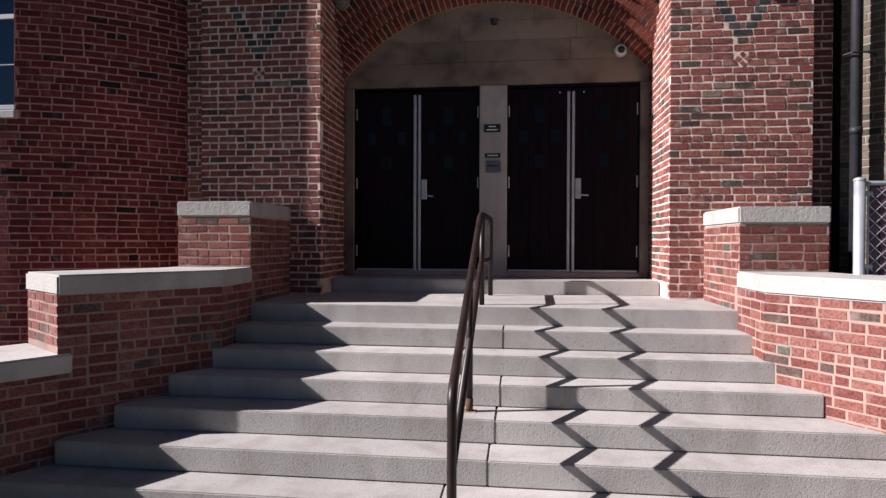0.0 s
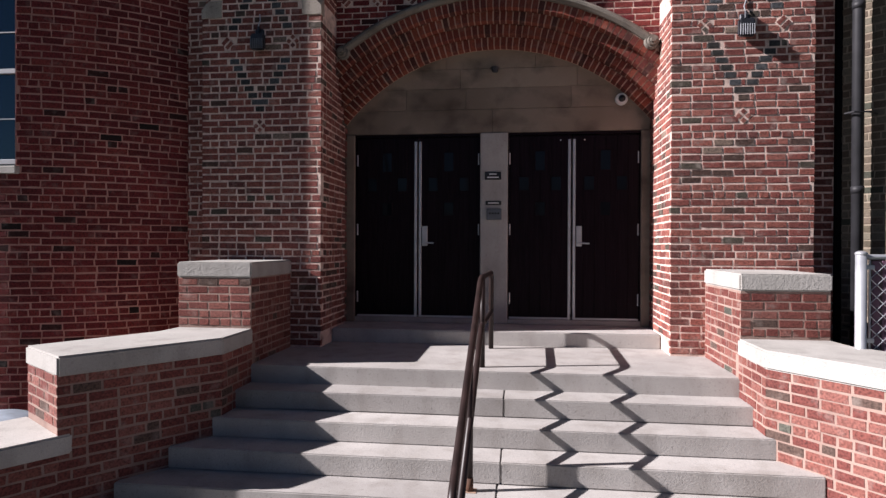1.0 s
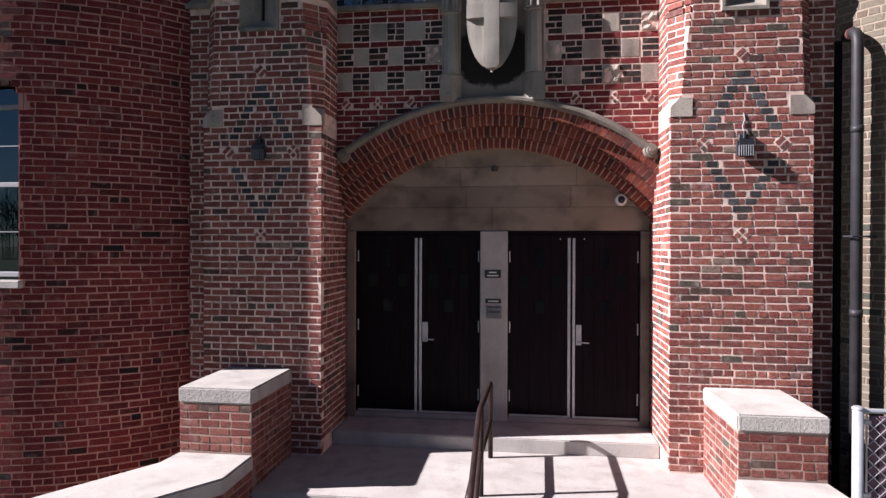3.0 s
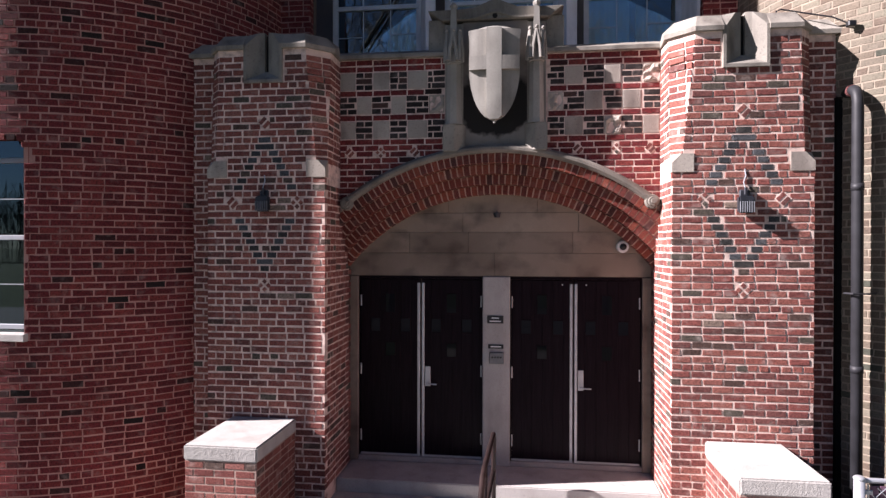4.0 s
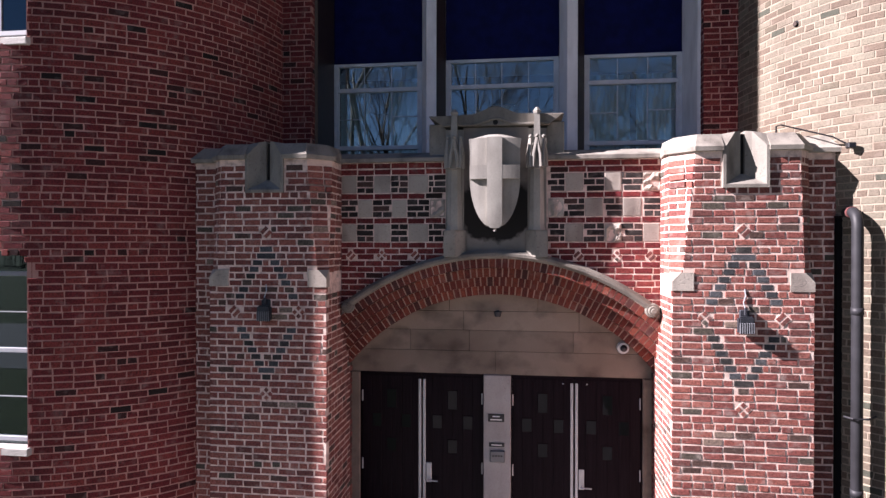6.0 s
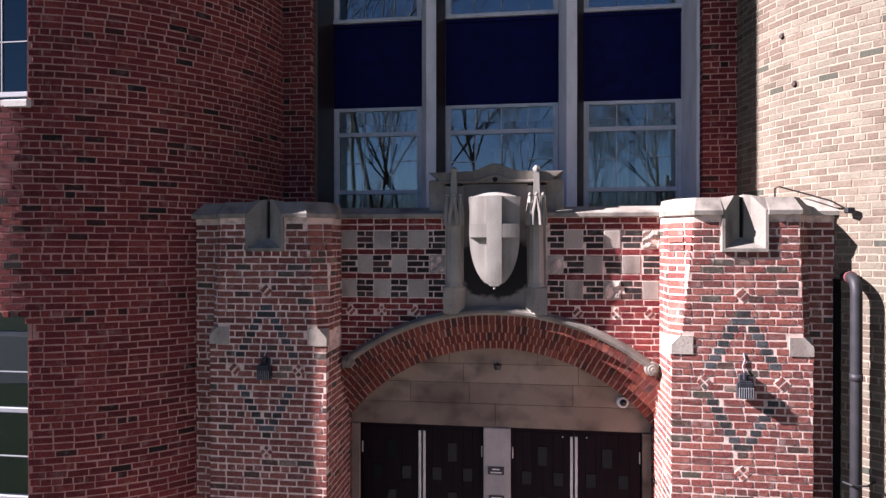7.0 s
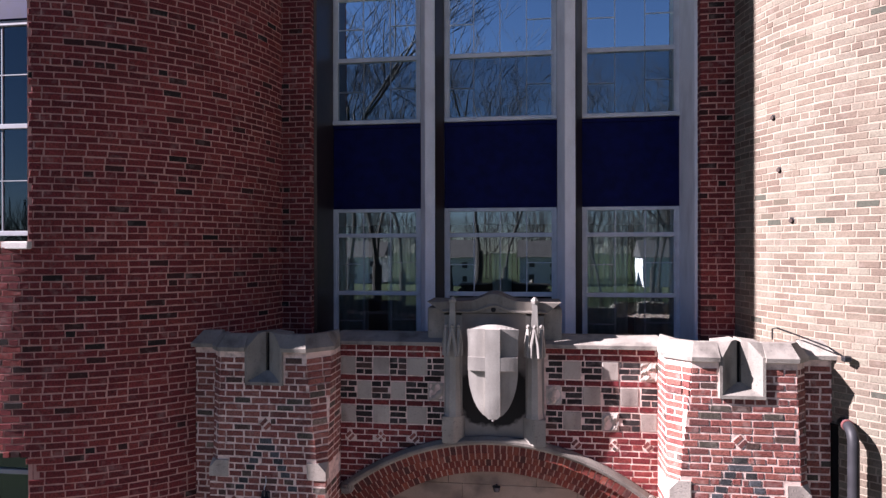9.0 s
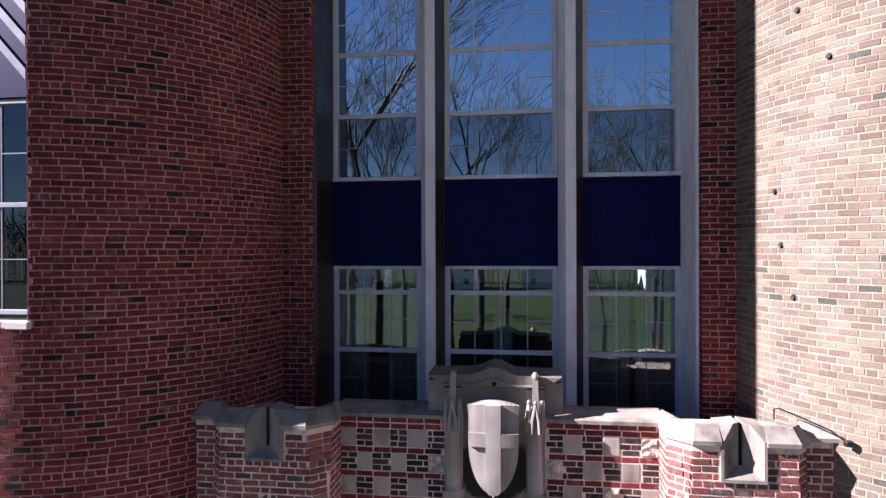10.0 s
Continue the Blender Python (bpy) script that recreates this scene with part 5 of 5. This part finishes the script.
# ---- wall lamps ----
for s in (-1, 1):
    lamp = thing("wall_lamp", "dark metal box wall lamp with a ribbed front", "wall lamp", "entrance lamps", at=(s * 2.565 + (0.0 if s > 0 else 0.005), FRONT - 0.01, 4.885 if s > 0 else 4.93))
    part("back_plate", box(-0.05, 0.05, -0.01, 0.03, -0.07, 0.14, 0.01), LAMP_METAL, lamp)
    part("housing", box(-0.078, 0.078, -0.082, -0.01, -0.10, 0.075, 0.016, 2), LAMP_METAL, lamp)
    for k in range(7):
        x = -0.066 + k * 0.022
        part("rib", box(x - 0.005, x + 0.005, -0.096, -0.081, -0.095, 0.015, 0.002), FIN_METAL, lamp)
    part("photocell", tube(bmesh.new(), [(0.0, -0.03, 0.09), (0.0, -0.03, 0.16)], 0.014, 8), LAMP_METAL, lamp)

for s in (-1, 1):
    wire = thing("lamp_wire", "thin dark wire running up the brick above a lamp", "wire", "lamp wires")
    x0 = s * 2.565
    part("wire", tube(bmesh.new(), [(x0, FRONT - 0.03, 5.04), (x0 - 0.01, FRONT - 0.015, 5.10), (x0 + 0.012, FRONT - 0.012, 5.17), (x0 + 0.004, FRONT - 0.003, 5.24)], 0.006, 6), GALVANISED, wire)

# ---- small things by the doors ----
cam_dome = thing("security_camera", "white dome camera with a black eye on the tympanum", "security camera", at=(1.523, DOORS, 4.44))
bm = bmesh.new()
bmesh.ops.create_cone(bm, cap_ends=True, segments=24, radius1=0.075, radius2=0.065, depth=0.05, matrix=pose(0, -0.025, 0, 90, 0, 0))
part("ring", bm, WHITE, cam_dome)
bm = bmesh.new()
bmesh.ops.create_uvsphere(bm, u_segments=16, v_segments=10, radius=0.042, matrix=pose(0, -0.052, 0))
part("eye", bm, BLACK, cam_dome, smooth=True)
spot = thing("ceiling_sensor", "small grey metal fixture under the arch crown", "sensor", at=(0.008, DOORS, 4.83))
bm = bmesh.new()
bmesh.ops.create_cone(bm, cap_ends=True, segments=16, radius1=0.035, radius2=0.05, depth=0.06, matrix=pose(0, -0.05, 0.0))
part("shade", bm, LAMP_METAL, spot)
part("arm", tube(bmesh.new(), [(0, 0.01, 0.03), (0, -0.05, 0.03)], 0.015, 8), LAMP_METAL, spot)


def plate(name, label, x, z, w, h, mat, bars):
    p = thing(name, label, "sign", at=(x, DOORS - 0.02, z))
    part("board", box(-w / 2, w / 2, -0.012, 0.002, -h / 2, h / 2, 0.003), mat, p)
    for k, (bz, bw) in enumerate(bars):
        part("line", box(-bw / 2, bw / 2, -0.0145, -0.011, bz - 0.007, bz + 0.007), WHITE, p)


plate("door_sign", "small black sign with two pale lines", -0.012, 3.535, 0.20, 0.095, BLACK, ((0.02, 0.09), (-0.02, 0.14)))
plate("door_sign", "small black sign with one pale line", -0.005, 3.20, 0.19, 0.05, BLACK, ((0.0, 0.13),))
key = thing("intercom", "brushed metal intercom box beside the doors", "intercom", at=(0.005, DOORS - 0.02, 3.06))
part("box", box(-0.09, 0.09, -0.035, 0.002, -0.07, 0.07, 0.006), paint("intercom_metal", (0.16, 0.16, 0.17), 0.4, 0.7), key)
for k in range(4):
    part("button", box(-0.062 + k * 0.034, -0.04 + k * 0.034, -0.042, -0.034, 0.0, 0.022, 0.003), BLACK, key)

# ---- downpipe, cable, fence ----
dp = thing("downpipe", "dark grey round downpipe with an elbow into the wall", "downpipe")
px, py = 3.595, 6.56
bm = tube(bmesh.new(), [(px, py, GROUND), (px, py, 5.80), *arc_pts((px, py, 5.84), (px, py, 6.01), (px + 0.02, py + 0.15, 6.02)), (px + 0.05, py + 0.42, 6.02)], 0.053, 16)
part("pipe", bm, PIPE_PAINT, dp, smooth=True)
for bz in (3.985, 1.9):
    part("bracket", tube(bmesh.new(), [(px - 0.11, py + 0.02, bz), (px - 0.07, py - 0.07, bz), (px + 0.07, py - 0.07, bz), (px + 0.2, py + 0.05, bz)], 0.011, 8), PIPE_PAINT, dp)
part("elbow_collar", tube(bmesh.new(), [(px + 0.018, py + 0.13, 6.018), (px + 0.022, py + 0.17, 6.018)], 0.06, 16), paint("rust_stain", (0.10, 0.03, 0.028), 0.85, 0, 0.4), dp, "rust red collar at the elbow")
for bz in (1.2, 3.2, 5.0):
    part("joint_collar", tube(bmesh.new(), [(px, py, bz), (px, py, bz + 0.07)], 0.058, 16), PIPE_PAINT, dp, smooth=True)
# Black sheet added for the shaded, sooty brick here; no real chase.
chase = thing("tarred_chase", "black tarred sheet metal chase beside the downpipe", "chase", kind="structure")
part("sheet", box(3.535, 3.705, 6.845, 6.95, GROUND, 5.97, 0.006), paint("tar", (0.006, 0.006, 0.007), 0.85, 0, 0.3, 0.1), chase)
part("sheet_cap", box(3.53, 3.71, 6.84, 6.95, 5.97, 5.99, 0.004), paint("tar_cap", (0.012, 0.008, 0.008), 0.85, 0, 0.3, 0.1), chase)
cable = thing("cable", "thin black cable with a small sensor along the coping", "cable")
part("wire", tube(bmesh.new(), [(3.0, 7.0, 6.84), (3.0, 7.0, 6.955), (3.04, 6.985, 6.968), (3.26, 6.90, 6.885), (3.47, 6.80, 6.80), (3.60, 6.73, 6.70)], 0.009, 6), BLACK, cable)
part("sensor", box(3.565, 3.645, 6.68, 6.75, 6.665, 6.725, 0.01), BLACK, cable)

fence = thing("chain_link_fence", "galvanised chain link fence with dark red slats", "fence")
fy = 5.22
part("post", tube(bmesh.new(), [(2.955, fy, GROUND), (2.955, fy, 2.62)], 0.04, 14), GALVANISED, fence, smooth=True)
bm = bmesh.new()
bmesh.ops.create_uvsphere(bm, u_segments=14, v_segments=8, radius=0.046, matrix=pose(2.955, fy, 2.625) @ Matrix.Diagonal((1, 1, 0.5, 1)))
part("post_cap", bm, GALVANISED, fence, smooth=True)
for bz in (2.52, 1.95, 1.0):
    part("clamp", box(2.93, 3.05, fy - 0.012, fy + 0.012, bz - 0.018, bz + 0.018, 0.004), GALVANISED, fence)
part("tension_bar", box(3.012, 3.022, fy - 0.008, fy + 0.008, 0.0, 2.58), GALVANISED, fence)
part("top_rail", tube(bmesh.new(), [(2.99, fy + 0.03, 2.60), (6.5, fy + 0.03, 2.60)], 0.021, 10), GALVANISED, fence)
for k in range(34):
    x = 3.065 + k * 0.070
    part("slat", box(x - 0.029, x + 0.029, fy - 0.004, fy + 0.004, 0.05, 2.57, 0.002), SLAT_PLASTIC, fence)
bm = bmesh.new()
step = 0.096
for k in range(-30, 28):
    for d in (-1, 1):
        x0, z0, x1, z1 = 3.08 + k * step, 0.0, 3.08 + k * step + 2.56, 2.56
        if d < 0:
            x0, x1 = x1, x0
        def clip(xa, za, xb, zb):
            lo, hi = 0.0, 1.0
            for p, q in ((3.02, 5.4),):
                dx = xb - xa
                ta, tb = sorted(((p - xa) / dx, (q - xa) / dx))
                lo, hi = max(lo, ta), min(hi, tb)
            return lo, hi
        lo, hi = clip(x0, z0, x1, z1)
        if hi - lo > 0.02:
            pa = (x0 + (x1 - x0) * lo, fy - 0.0105 - 0.002 * d, z0 + (z1 - z0) * lo)
            pb = (x0 + (x1 - x0) * hi, fy - 0.0105 - 0.002 * d, z0 + (z1 - z0) * hi)
            tube(bm, [pa, pb], 0.0034, 4)
tagged(part("chain_mesh", bm, GALVANISED, fence), kind="stuff")

# ---- bin behind the wall ----
bin_ = thing("litter_bin", "pale blue grey bin with a shallow rounded lid", "bin", at=(-4.5, 5.15, GROUND))
bm = bmesh.new()
bmesh.ops.create_cone(bm, cap_ends=True, segments=28, radius1=0.30, radius2=0.34, depth=1.15, matrix=pose(0, 0, 0.575))
part("barrel", bm, paint("bin_metal", (0.32, 0.38, 0.46), 0.4, 0.3), bin_)
bm = bmesh.new()
bmesh.ops.create_uvsphere(bm, u_segments=28, v_segments=10, radius=0.37, matrix=pose(0, 0, 1.16) @ Matrix.Diagonal((1, 1, 0.2, 1)))
part("lid", bm, paint("lid_metal", (0.45, 0.52, 0.60), 0.3, 0.3), bin_, smooth=True)

# ---- across the street, seen in the glass ----
tagged(part("road", box(-300, 300, -29, -14, GROUND, GROUND + 0.02), paint("asphalt", (0.045, 0.045, 0.047), 0.85, 0, 0.2)), "dark asphalt street", "road", kind="structure")


def bare_tree(x, y, height, seed):
    tree = thing("tree", "bare grey-brown street tree with fine twigs", "tree", "street trees", at=(x, y, GROUND))
    rnd = random.Random(seed)
    limbs, twigs = bmesh.new(), bmesh.new()

    def grow(p, d, length, r, depth):
        pts = [p]
        for k in range(3):
            d = (d + Vector((rnd.uniform(-0.18, 0.18), rnd.uniform(-0.18, 0.18), rnd.uniform(-0.02, 0.14)))).normalized()
            pts.append(pts[-1] + d * length / 3)
        tube(limbs if depth < 3 else twigs, pts, max(0.010, r * (0.55 if depth < 2 else 0.45)), 6 if depth < 3 else 3)
        if depth < 5:
            for k in range(rnd.choice((3, 3, 4)) if depth else 5):
                a = rnd.uniform(0, 2 * math.pi)
                lean = rnd.uniform(0.35, 0.85)
                q = Vector((math.cos(a) * lean, math.sin(a) * lean, 0))
                grow(pts[rnd.choice((2, 3))], (d + q).normalized(), length * rnd.uniform(0.55, 0.80), r * 0.54, depth + 1)
    bm = bmesh.new()
    tube(bm, [(0, 0, -0.1), (0.03, 0, height * 0.12), (0.08, 0.05, height * 0.26)], 0.0095 * height, 10)
    part("trunk", bm, BARK, tree)
    grow(Vector((0.08, 0.05, height * 0.25)), Vector((0, 0, 1)), height * 0.27, 0.0085 * height, 0)
    part("limbs", limbs, BARK, tree)
    tagged(part("twigs", twigs, BARK, tree), kind="stuff")


for x, y, h, sd in ((-7.8, -15, 27, 1), (-10.5, -19, 28, 2), (-3.4, -31, 30, 3), (4.6, -18, 17.5, 4), (8.5, -22, 21, 5), (-17, -24, 27, 6), (17, -20, 26, 7), (-6.0, -33, 25, 8), (-11.5, -30, 26, 24), (-8.6, -26, 24, 25), (-1.5, -36, 24, 22), (10.5, -34, 24, 23),
                    (-28, -60, 27, 9), (28, -58, 26, 10), (-20, -66, 17, 12), (22, -70, 17, 18), (-32, -64, 19, 19), (34, -72, 21, 21)):
    bare_tree(x, y, h, sd)


def far_woods():
    """A belt of bare woods beyond the houses, added to block bright sky in reflections."""
    rnd = random.Random(17)
    bm = bmesh.new()
    for k in range(620):
        x, y, h = rnd.uniform(-170, 170), rnd.uniform(-150, -128), rnd.uniform(15, 22)
        tube(bm, [(x, y, GROUND), (x + rnd.uniform(-0.6, 0.6), y, h * 0.55), (x + rnd.uniform(-1, 1), y, h)], 0.08, 4)
        for q in range(12):
            z = h * rnd.uniform(0.25, 0.85)
            w = (h - z) * 0.5 + 1.0
            dx = rnd.uniform(-w, w)
            tube(bm, [(x, y, z), (x + dx * 0.6, y + rnd.uniform(-1, 1), z + 0.6 * abs(dx) + 0.5), (x + dx, y, min(h, z + 1.2 * abs(dx) + 1))], 0.045, 3)
    tagged(part("far_woods", bm, BARK), "belt of bare brown woods behind the houses", "woods", kind="stuff")


far_woods()
HOUSE_WALL = paint("house_siding", (0.72, 0.72, 0.70), 0.8)


def house(x, y, w, d, h, wall_mat):
    ho = thing("house", "pale two-storey house across the lawn with a dark roof", "house", "far houses", at=(x, y, GROUND))
    part("wall", box(-w / 2, w / 2, -d / 2, d / 2, 0, h), wall_mat, ho)
    bm = bmesh.new()
    o = 0.5
    v = [bm.verts.new(p) for p in ((-w / 2 - o, -d / 2 - o, h), (w / 2 + o, -d / 2 - o, h), (w / 2 + o, d / 2 + o, h), (-w / 2 - o, d / 2 + o, h), (-w / 2 - o, 0, h + d * 0.4), (w / 2 + o, 0, h + d * 0.4))]
    for f in ((0, 1, 2, 3), (0, 1, 5, 4), (2, 3, 4, 5), (0, 4, 3), (1, 2, 5)):
        bm.faces.new([v[i] for i in f])
    part("roof", bm, paint("roof_shingle", (0.06, 0.055, 0.055), 0.9), ho)
    for zc in (1.6, 4.4):
        for k in (-0.32, 0.0, 0.32):
            wn2 = part("window", box(k * w - 0.6, k * w + 0.6, d / 2 - 0.02, d / 2 + 0.05, zc - 0.7, zc + 0.7), WHITE, ho)
            part("pane", box(k * w - 0.5, k * w + 0.5, d / 2 + 0.045, d / 2 + 0.06, zc - 0.6, zc + 0.6), BLACK, wn2)


for x, y, w in ((-62, -118, 12), (-38, -122, 13), (-16, -116, 11), (6, -120, 14), (30, -117, 12), (55, -121, 13)):
    house(x, y, w, 9, 6, HOUSE_WALL)

lay_all()
